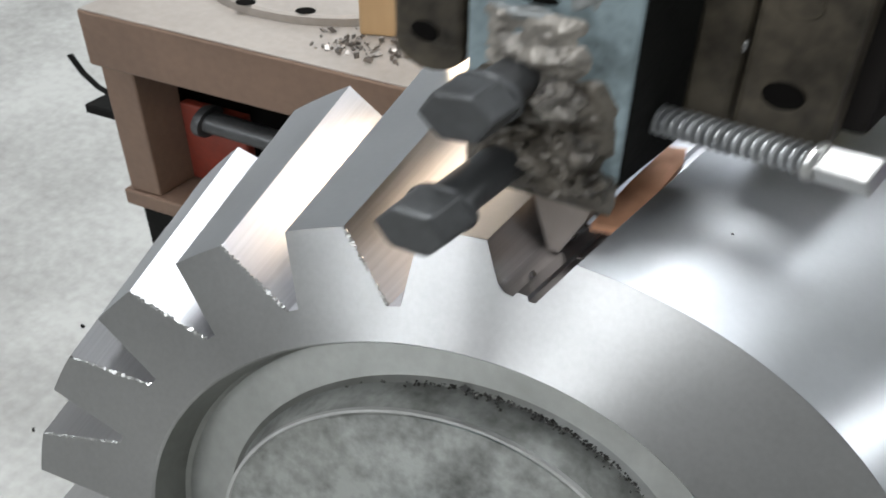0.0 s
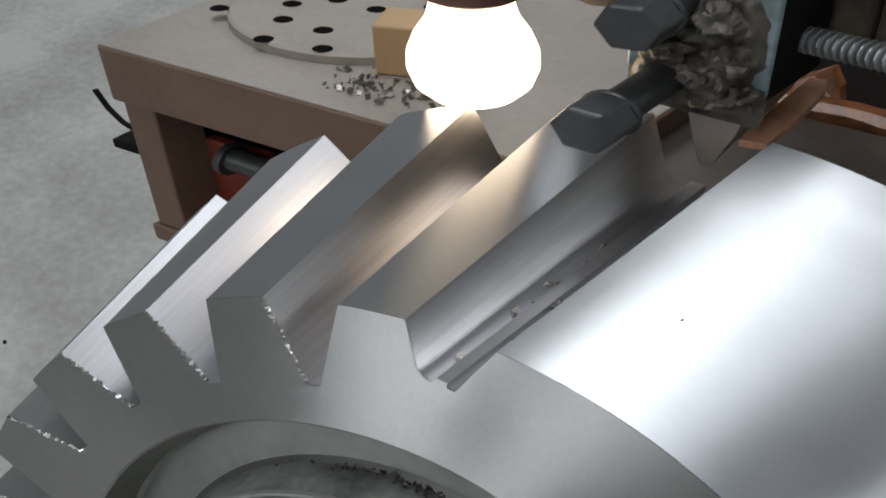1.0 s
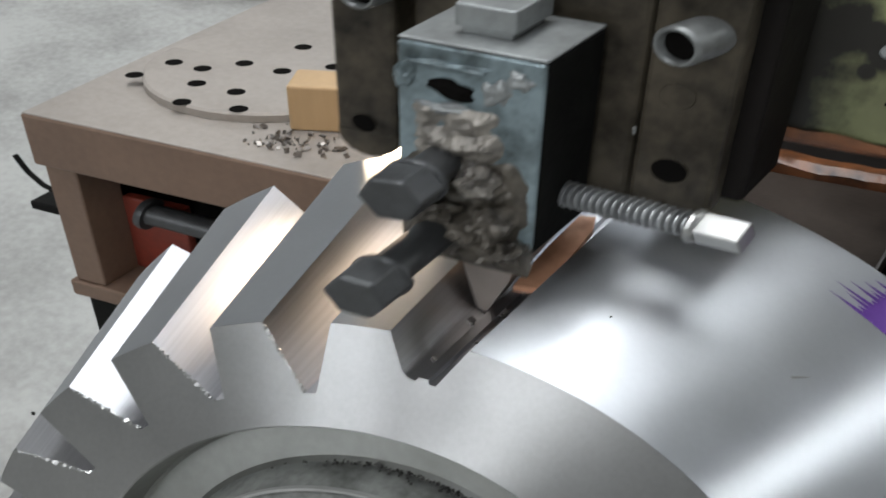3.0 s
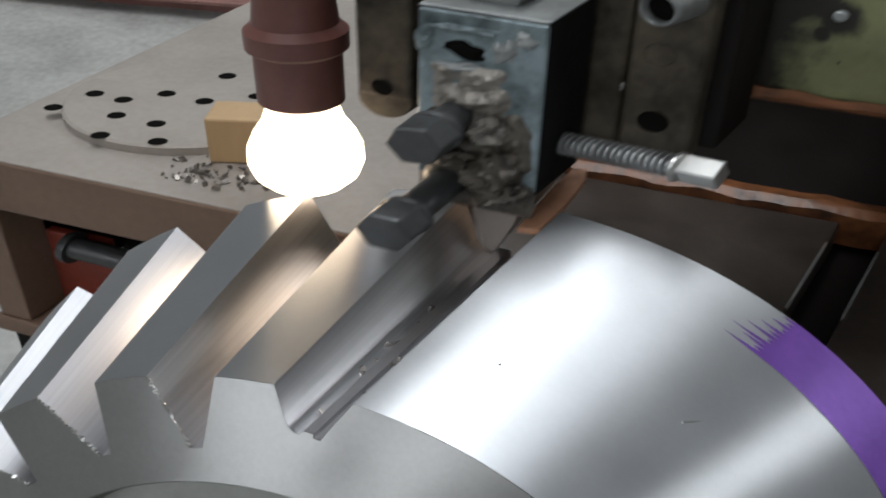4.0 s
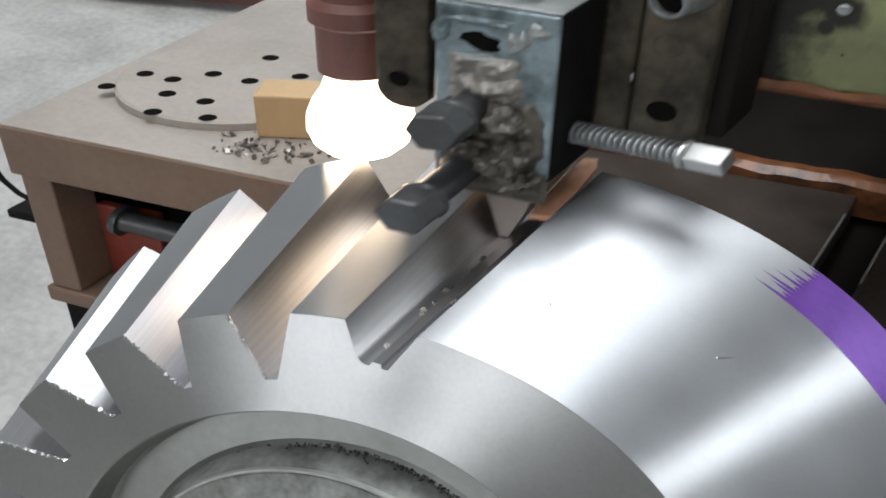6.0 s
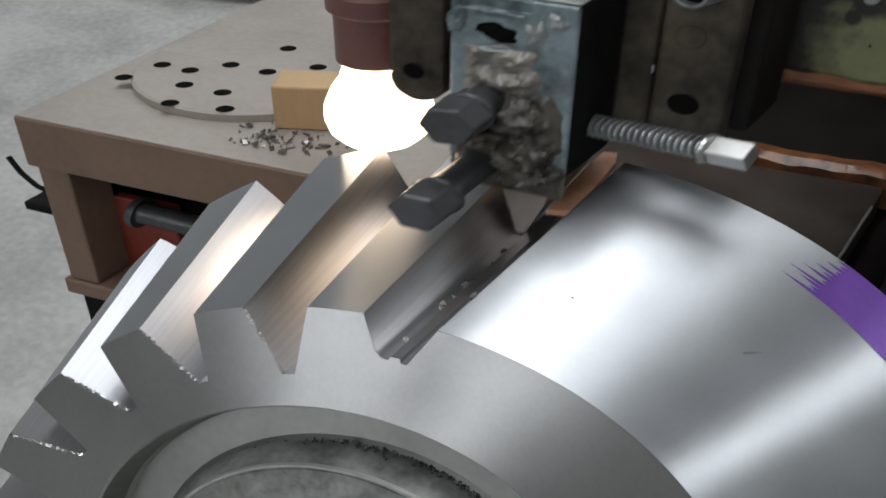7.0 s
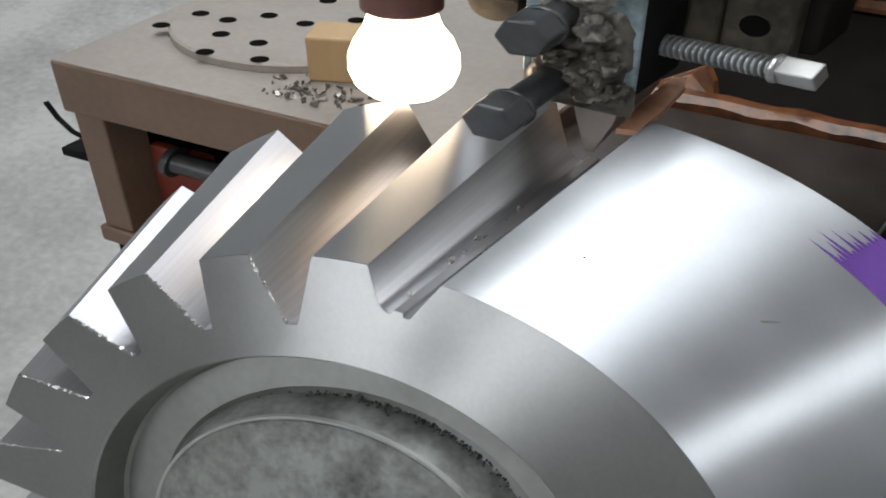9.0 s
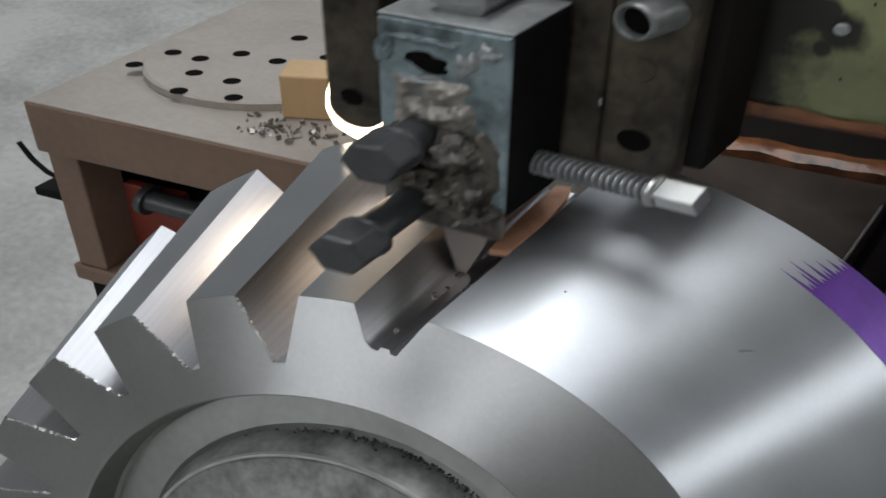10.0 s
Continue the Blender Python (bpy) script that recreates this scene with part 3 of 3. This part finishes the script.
    # Near-black discs set just inside the sockets paint their inner shade.
    for screw, p, q, r in ((screw_a, (0.0598, 0.0735, 0.3735), (0.0680, 0.099, 0.3735), 0.0087), (screw_b, (-0.0815, 0.0680, 0.3785), (-0.0770, 0.100, 0.3785), 0.0077)):
        b = lathe([(r * 0.99, 0.0045), (r * 0.6, 0.0075), (0, 0.008)], 28)
        b.transform(along(p, q))
        part("socket_bottom", b, HOLE, screw, "near-black disc painting the socket's shade", smooth=True)
    part("side_knob", tube((0.1075, 0.104, 0.4185), (0.080, 0.108, 0.4185), 0.0095, 0.002, 0.002), SOCKET, g, "light grey round side screw", smooth=True)

    def bore(x, y, z, r, parent, plugged):
        """Round hole: worn chamfer, a near-black disc painting its shaded depth, or a plug."""
        d = lathe([(r * 1.05, -0.0001), (r, -0.0004), (r * 0.95, 0.0001)], 32)
        d.transform(TURN @ along((x, y, z), (x, y + 0.01, z)))
        h = part("bore_rim", d, PLATE, parent, "worn chamfer round the hole", smooth=True)
        d = lathe([(r * 0.96, -0.0004), (0, -0.0005)], 32)
        d.transform(TURN @ along((x, y, z), (x, y + 0.01, z)))
        part("plug" if plugged else "bore_shade", d, PLATE if plugged else HOLE, h, "plugged round hole" if plugged else "flat near-black disc painting the hole's shaded depth")
    bore(0.0592, 0.0957, 0.2815, 0.0088, rbar, False)
    bore(0.0570, 0.0957, 0.3330, 0.0082, rbar, True)
    bore(-0.0985, 0.0927, 0.2715, 0.0070, lbar, False)
    # bright nick on the bar's edge
    part("bright_nick", lumps(82, [(0.0420, 0.0940, 0.305, 0.0008, 0.0006, 0.0025)], 0.7, 3), BRIGHT, rbar, "small bright nick", smooth=True)
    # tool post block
    # Post sides are near-black to hold their shade; the top keeps its lit grey.
    blk = part("tool_post", box(-0.0470, 0.0213, 0.042, 0.0965, 0.236, 0.3690, 0.002, 2, TURN), BLOCKM, g, "square tool post, side shade painted near-black")
    part("top_face", box(-0.0468, 0.0211, 0.0412, 0.0963, 0.3685, 0.3708, 0.0006, 1, TURN), TOPM, blk, "worn grey top in its lit tone")
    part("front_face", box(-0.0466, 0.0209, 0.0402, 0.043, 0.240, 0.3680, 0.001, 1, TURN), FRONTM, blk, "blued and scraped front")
    nut = box(-0.0140, 0.0140, -0.0172, 0.0172, 0.0045, 0.0190, 0.0012, 2)
    box(-0.0115, 0.0115, -0.0145, 0.0145, 0, 0.006, 0.0005, 1, None, nut)
    nut.transform(TURN @ Matrix.Translation((-0.0141, 0.0713, 0.3706)))
    part("top_nut", nut, TOPM, blk, "square worn grey nut")
    # A near-black lump on the front paints the dark inside of the slot.
    hole = lumps(3, [(-0.0195, 0.0425, 0.3425, 0.0125, 0.0050, 0.0068)], 0.45, 4)
    part("slot", hole, HOLE, blk, "near-black lump painting the slot's shaded depth", smooth=True)
    for i, (x, z, a, c) in enumerate(((0.000, 0.345, 0.007, 0.009), (-0.020, 0.357, 0.018, 0.003), (-0.024, 0.330, 0.014, 0.004), (-0.042, 0.346, 0.005, 0.009), (0.010, 0.356, 0.006, 0.006))):
        part("torch_scar", lumps(i + 30, [(x, 0.0410 - 0.035 * (x + 0.015), z, a, 0.0035, c)], 0.6, 4), FRONTM if i % 2 else TOPM, blk, "ragged torch-cut edge", smooth=True, sharp=80)
    crust = mat("dark_weld_crust", (0.105, 0.092, 0.074), 0.42, 0.3, (0.014, 0.012, 0.010), 60, 0.95, 0.8, 170, contrast=0.14, gloss=0.5)

    def weld_sheet(name, x0, x1, z0, z1, amp, seed, material, label):
        """Rough weld metal heaped on the post's front, thinning out at its border."""
        b = bmesh.new()
        nx, nz = 56, 64
        grid = []
        for i in range(nx + 1):
            col = []
            for k in range(nz + 1):
                u, w = i / nx, k / nz
                x, z = x0 + (x1 - x0) * u, z0 + (z1 - z0) * w
                q = Vector((x * 44, z * 44, seed))
                edge = min(1, 5 * min(u, 1 - u)) * min(1, 5 * min(w, 1 - w))
                edge *= 0.8 + 0.5 * noise.noise(q * 0.9)
                h = 0.45 + 0.8 * abs(noise.noise(q)) + 0.5 * noise.noise(q * 2.3) + 0.22 * abs(noise.noise(q * 5.2)) + 0.08 * noise.noise(q * 11)
                col.append(b.verts.new((x + 0.0015 * noise.noise(q * 1.7), 0.0425 - amp * edge * h - 0.035 * (x + 0.015), z)))
            grid.append(col)
        for i in range(nx):
            for k in range(nz):
                b.faces.new((grid[i][k], grid[i + 1][k], grid[i + 1][k + 1], grid[i][k + 1]))
        part(name, b, material, blk, label, smooth=True, sharp=55)
    weld_sheet("weld_bead", -0.044, 0.006, 0.292, 0.336, 0.011, 3.0, WELD, "lumpy bright weld bead")
    weld_sheet("weld_crust", -0.047, 0.0205, 0.216, 0.304, 0.016, 9.0, crust, "dark rough weld crust")
    for i, (x, y, z, a, c) in enumerate(((-0.004, 0.033, 0.288, 0.0085, 0.0085), (0.006, 0.034, 0.264, 0.0095, 0.0085), (-0.008, 0.032, 0.252, 0.008, 0.007), (0.013, 0.036, 0.240, 0.008, 0.0085), (-0.022, 0.033, 0.262, 0.010, 0.007), (-0.003, 0.036, 0.233, 0.010, 0.007))):
        part("weld_blob", lumps(i + 90, [(x, y, z, a, 0.009, c)], 0.8, 3), WELD if i == 0 else crust, blk, "chipped angular lump of weld metal", smooth=True, sharp=24)
    hex_bolt(g, -0.024, 0.293, -0.008, 0.014, 0.045, 0.0124, 24)
    hex_bolt(g, -0.026, 0.239, -0.036, -0.013, 0.045, 0.0126, 32)
    # set screw through the side of the post
    p, q = Vector((0.012, 0.0700, 0.2665)), Vector((0.0865, 0.0585, 0.2700))
    prof, n = [(0, 0)], 20
    ln = (q - p).length
    for i in range(n + 1):
        z = ln * i / n
        prof += [(0.0056, z), (0.0056, z + 0.0009), (0.0082, z + 0.0019), (0.0084, z + 0.0026), (0.0080, z + 0.0031)]
    prof.append((0, ln + 0.004))
    b = lathe(prof, 28)
    b.transform(along(p, q))
    ss = part("set_screw", b, THREAD, g, "grey threaded set screw", smooth=False)
    d = (q - p).normalized()
    b = lathe([(0, 0), (0.0098, 0), (0.0106, 0.001), (0.0104, 0.0030), (0.009, 0.0045), (0, 0.0045)], 28)
    b.transform(along(q - d * 0.001, q + d))
    part("collar", b, BRIGHT, ss, "bright collar", smooth=True)
    h = box(-0.0074, 0.0074, -0.0074, 0.0074, 0, 0.0215, 0.0012, 2)
    h.transform(along(q + d * 0.003, q + d) @ Matrix.Rotation(radians(28), 4, "Z"))
    part("square_end", h, BRIGHT, ss, "bright square end")
    # cutting tool and copper strip
    bm = bmesh.new()
    tri = [(-0.019, 0.250), (0.015, 0.250), (0.0125, 0.228), (0.0085, 0.205), (-0.0015, 0.176), (-0.0065, 0.1765), (-0.0135, 0.205), (-0.018, 0.228)]
    a = [bm.verts.new((x, 0.045, z)) for x, z in tri]
    c = [bm.verts.new((x * 0.85, 0.112, z + (0.012 if z < 0.2 else 0.003))) for x, z in tri]
    bm.faces.new(a)
    bm.faces.new(c[::-1])
    for i in range(len(tri)):
        j = (i + 1) % len(tri)
        bm.faces.new((a[i], a[j], c[j], c[i]))
    part("cutting_tool", bm, BIT, g, "pointed brown tool steel cutter")
    bm = bmesh.new()
    pts = [(0.009, 0.050), (0.021, 0.052), (0.0225, 0.085), (0.021, 0.118), (0.017, 0.130), (0.009, 0.128), (0.008, 0.09)]
    a = [bm.verts.new((x, y, 0.1995 + 0.10 * (y - 0.05))) for x, y in pts]
    c = [bm.verts.new((x, y, 0.1945 + 0.10 * (y - 0.05))) for x, y in pts]
    bm.faces.new(a)
    bm.faces.new(c[::-1])
    for i in range(len(pts)):
        j = (i + 1) % len(pts)
        bm.faces.new((a[i], a[j], c[j], c[i]))
    part("copper_strip", bm, COPPER, g, "thin copper packing strip")
    return g


RAM = ram()


# ---- side table with round drilled plate ----
def side_table():
    g = thing("steel_side_table", "brown steel table with a thick top and red underside", "table")
    part("tabletop", box(-0.585, -0.145, 0.440, 1.15, -0.045, 0.028, 0.003, 2), TABLE, g, "thick brown oxidised slab")
    part("top_skin", box(-0.5835, -0.1465, 0.4415, 1.148, 0.0275, 0.0295, 0.0008, 1), TABLETOP, g, "dusty worn top")
    part("leg", box(-0.580, -0.545, 0.447, 0.50, -0.235, -0.044, 0.002, 2), TABLE, g, "brown steel leg")
    part("foot_plate", box(-0.587, -0.50, 0.443, 0.56, -0.262, -0.236, 0.003, 2), TABLE, g, "brown steel ledge")
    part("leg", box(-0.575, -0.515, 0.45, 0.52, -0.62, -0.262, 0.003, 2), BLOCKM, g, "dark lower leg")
    part("red_panel", box(-0.546, -0.475, 0.497, 0.510, -0.235, -0.115, 0.003, 2), RED, g, "red primed gusset")
    # Near-black sheets added below the top stand for the shade under the table.
    part("shade_side", box(-0.578, -0.566, 0.50, 0.63, -0.236, -0.044, 0.002, 1), DARK, g, "added near-black sheet for the shade under the top")
    part("shade_back", box(-0.57, -0.26, 0.62, 0.64, -0.62, -0.044, 0.002, 1), DARK, g, "added near-black sheet for the shade at the back")
    part("shade_side", box(-0.572, -0.560, 0.50, 0.63, -0.62, -0.262, 0.002, 1), DARK, g, "added near-black sheet for the shade under the top")
    b = lathe([(0, 0), (0.013, 0), (0.014, 0.001), (0.014, 0.30), (0, 0.30)], 24)
    b.transform(along((-0.50, 0.48, -0.118), (-0.30, 0.49, -0.135)))
    part("shaft", b, BOLTM, g, "dark steel shaft", smooth=True)
    b = lathe([(0, 0), (0.02, 0), (0.021, 0.002), (0.021, 0.008), (0, 0.008)], 24)
    b.transform(along((-0.505, 0.48, -0.118), (-0.30, 0.49, -0.135)))
    part("shaft_collar", b, BOLTM, g, "dark worn collar", smooth=True)
    part("bracket", box(-0.622, -0.575, 0.455, 0.50, -0.136, -0.122, 0.002, 1), BLOCKM, g, "dark steel bar end")
    c = bmesh.new()
    pts = [(-0.616, 0.45, -0.046), (-0.606, 0.45, -0.068), (-0.592, 0.45, -0.084), (-0.572, 0.452, -0.096)]
    for p, q in zip(pts, pts[1:]):
        s = lathe([(0.003, 0), (0.003, (Vector(q) - Vector(p)).length)], 8)
        s.transform(along(p, q))
        me = bpy.data.meshes.new("tmp")
        s.to_mesh(me)
        s.free()
        c.from_mesh(me)
        bpy.data.meshes.remove(me)
    part("wire_hook", c, BLOCKM, g, "bent dark wire")


side_table()


def drilled_plate():
    g = thing("round_drilled_plate", "round dusty steel plate with rows of drilled holes on the table", "plate")
    b = lathe([(0, 0.012), (0.116, 0.012), (0.119, 0.0095), (0.119, 0.0), (0, 0.0)], 72)
    b.transform(Matrix.Translation((-0.443, 0.622, 0.0297)))
    part("disc", b, TABLETOP, g, smooth=True)
    # The plate is uncut; black discs on it paint the shaded holes.
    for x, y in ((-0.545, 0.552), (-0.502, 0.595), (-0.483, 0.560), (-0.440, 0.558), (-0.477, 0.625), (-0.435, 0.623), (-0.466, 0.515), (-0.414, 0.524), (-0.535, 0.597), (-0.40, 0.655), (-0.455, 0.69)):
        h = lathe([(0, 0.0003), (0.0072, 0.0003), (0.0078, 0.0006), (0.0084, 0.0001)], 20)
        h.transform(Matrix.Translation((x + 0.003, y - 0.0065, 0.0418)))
        part("painted_hole", h, HOLE, g)


drilled_plate()


def wood_block():
    tagged(part("wood_block", box(-0.360, -0.278, 0.516, 0.560, 0.0297, 0.088, 0.003, 2, Matrix.Translation((-0.35, 0.52, 0)) @ Matrix.Rotation(radians(20), 4, "Z") @ Matrix.Translation((0.35, -0.52, 0))), WOOD), "tan wooden block standing on the steel table", "wood block")


wood_block()


def table_chips():
    random.seed(21)
    bm = bmesh.new()
    for i in range(90):
        x, y = random.gauss(-0.335, 0.024), random.gauss(0.488, 0.012)
        s = random.uniform(0.001, 0.0036)
        m = Matrix.Translation((x, y, 0.0305 + s * random.random())) @ Euler((random.uniform(0, 6), random.uniform(0, 6), random.uniform(0, 6))).to_matrix().to_4x4()
        box(-s, s, -s * 0.3, s * 0.3, -s * 0.6, s * 0.6, 0, 1, m, bm)
    tagged(part("steel_chips", bm, CHIP), "pile of curled steel chips on the table", "chips", kind="stuff")


table_chips()


# ---- lamp ----
def lamp():
    g = thing("work_lamp", "lit bulb in a red-brown holder hanging over the gear", "lamp")
    c = Vector((-0.144, 0.325, 0.203))
    b = lathe([(0, -0.036), (0.012, -0.0345), (0.023, -0.028), (0.031, -0.018), (0.0345, -0.005), (0.034, 0.008), (0.030, 0.021), (0.024, 0.033), (0.0215, 0.043), (0.021, 0.052), (0, 0.052)], 40)
    b.transform(Matrix.Translation(c))
    part("bulb", b, BULBM, g, "glowing frosted glass bulb", smooth=True)
    b = lathe([(0, 0.050), (0.0235, 0.050), (0.025, 0.052), (0.025, 0.094), (0.029, 0.098), (0.029, 0.112), (0.024, 0.118), (0.020, 0.17), (0, 0.17)], 40)
    b.transform(Matrix.Translation(c))
    part("lamp_holder", b, HOLDER, g, "red-brown lamp holder", smooth=True)
    b = lathe([(0.004, 0.168), (0.004, 1.2)], 10)
    b.transform(Matrix.Translation(c))
    part("cable", b, BLOCKM, g, "dark cable", smooth=True)


lamp()


# ---- machine bed behind the gear ----
def machine_bed():
    g = thing("machine_bed", "dark oily iron machine table with a slot and rusty rail", "machine bed")
    part("left_plate", box(-0.26, 0.1345, 0.36, 0.664, -0.05, 0.0, 0.003, 2), BEDM, g, "dark brown planed plate")
    part("right_plate", box(0.1725, 0.85, 0.30, 0.664, -0.05, 0.0, 0.003, 2), BEDM, g, "dark brown planed plate")
    # The floor's near-black paints the shade down in the slot.
    part("slot_floor", box(0.1345, 0.1725, 0.30, 0.66, -0.07, -0.035, 0.001, 1), DARK, g, "slot floor with its shade painted near-black")
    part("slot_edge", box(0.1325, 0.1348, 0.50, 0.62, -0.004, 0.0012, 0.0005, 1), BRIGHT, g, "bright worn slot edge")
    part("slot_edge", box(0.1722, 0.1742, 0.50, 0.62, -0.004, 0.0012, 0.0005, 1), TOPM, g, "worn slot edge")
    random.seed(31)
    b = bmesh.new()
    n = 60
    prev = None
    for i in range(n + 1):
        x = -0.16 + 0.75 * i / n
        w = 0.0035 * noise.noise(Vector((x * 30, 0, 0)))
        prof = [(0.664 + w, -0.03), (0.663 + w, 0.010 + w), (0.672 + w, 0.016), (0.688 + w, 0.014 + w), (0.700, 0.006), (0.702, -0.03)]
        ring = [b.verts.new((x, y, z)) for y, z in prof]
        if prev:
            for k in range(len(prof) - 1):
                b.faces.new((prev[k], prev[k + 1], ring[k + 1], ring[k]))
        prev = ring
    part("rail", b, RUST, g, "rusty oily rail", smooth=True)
    # A near-black slab stands for the shaded cavity beyond the rail.
    part("sump", box(-0.3, 0.85, 0.70, 1.02, -0.08, -0.012, 0.002, 1), DARK, g, "near-black slab painting the shaded cavity behind the rail")
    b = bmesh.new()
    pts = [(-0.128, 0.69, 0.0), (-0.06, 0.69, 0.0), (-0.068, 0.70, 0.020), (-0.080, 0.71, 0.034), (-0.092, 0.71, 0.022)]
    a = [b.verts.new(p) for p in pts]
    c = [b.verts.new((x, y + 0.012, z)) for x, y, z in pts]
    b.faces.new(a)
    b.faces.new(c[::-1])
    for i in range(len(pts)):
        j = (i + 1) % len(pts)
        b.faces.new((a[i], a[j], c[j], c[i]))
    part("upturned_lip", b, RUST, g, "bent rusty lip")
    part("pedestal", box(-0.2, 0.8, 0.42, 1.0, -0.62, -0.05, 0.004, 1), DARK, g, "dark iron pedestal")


machine_bed()


def column():
    g = thing("shaper_column", "iron column of the shaper, near-black for its shaded cavity", "machine column")
    # Near-black all round, so the cavity's darkness is in the colour.
    part("left_cheek", box(-0.32, -0.06, 1.02, 1.5, -0.62, 0.60, 0.006, 2), DARK, g)
    part("right_cheek", box(0.66, 0.95, 1.02, 1.5, -0.62, 0.60, 0.006, 2), DARK, g)
    part("back", box(-0.06, 0.66, 1.40, 1.5, -0.62, 0.60, 0.004, 1), DARK, g)
    part("cap", box(-0.32, 0.95, 1.02, 1.5, 0.60, 0.66, 0.006, 2), DARK, g)


column()


def red_beam():
    g = thing("red_steel_beam", "red oxide painted steel beam on the workshop floor", "steel beam")
    t = Matrix.Translation((-1.9, 1.75, 0)) @ Matrix.Rotation(radians(12), 4, "Z")
    part("top_flange", box(-0.9, 0.9, -0.06, 0.06, -0.45, -0.438, 0.002, 1, t), BEAM, g)
    part("web", box(-0.9, 0.9, -0.006, 0.006, -0.60, -0.44, 0.001, 1, t), BEAM, g)
    part("bottom_flange", box(-0.9, 0.9, -0.06, 0.06, -0.612, -0.60, 0.002, 1, t), BEAM, g)


red_beam()


def floor_debris():
    random.seed(17)
    bm = bmesh.new()
    for i in range(70):
        x, y = random.uniform(-1.9, -0.62), random.uniform(-0.1, 1.6)
        s = random.choice((0.0015, 0.002, 0.003, 0.004))
        m = Matrix.Translation((x, y, -0.617)) @ Euler((random.uniform(0, 6), random.uniform(0, 6), random.uniform(0, 6))).to_matrix().to_4x4()
        box(-s, s, -s * 0.6, s * 0.6, -s * 0.4, s * 0.4, 0, 1, m, bm)
    tagged(part("floor_debris", bm, BLOCKM), "scattered dark chips and grit on the concrete", "debris", kind="stuff")


floor_debris()


# ---- movement: the ram's strokes ----
def motions():
    when = (0, 1.2, 2.0, 2.42, 4.1, 4.5, 5.05, 5.5, 7.0, 7.5, 7.92, 8.5, 9.0, 9.5, 10)
    turns = (0.18, 0.577, 0.861, 1.0, 1.636, 1.776, 2.0, 2.155, 2.678, 2.846, 3.0, 3.247, 3.430, 3.592, 3.76)
    rows = []
    for i in range(101):
        s = 0.131 * (1 - math.cos(2 * math.pi * float(np.interp(i / 10, when, turns))))
        d = AXES @ Vector((0, s, 0))
        rows.append((i / 10, pose(d.x, d.y, d.z)))
    walk(RAM, rows)


motions()
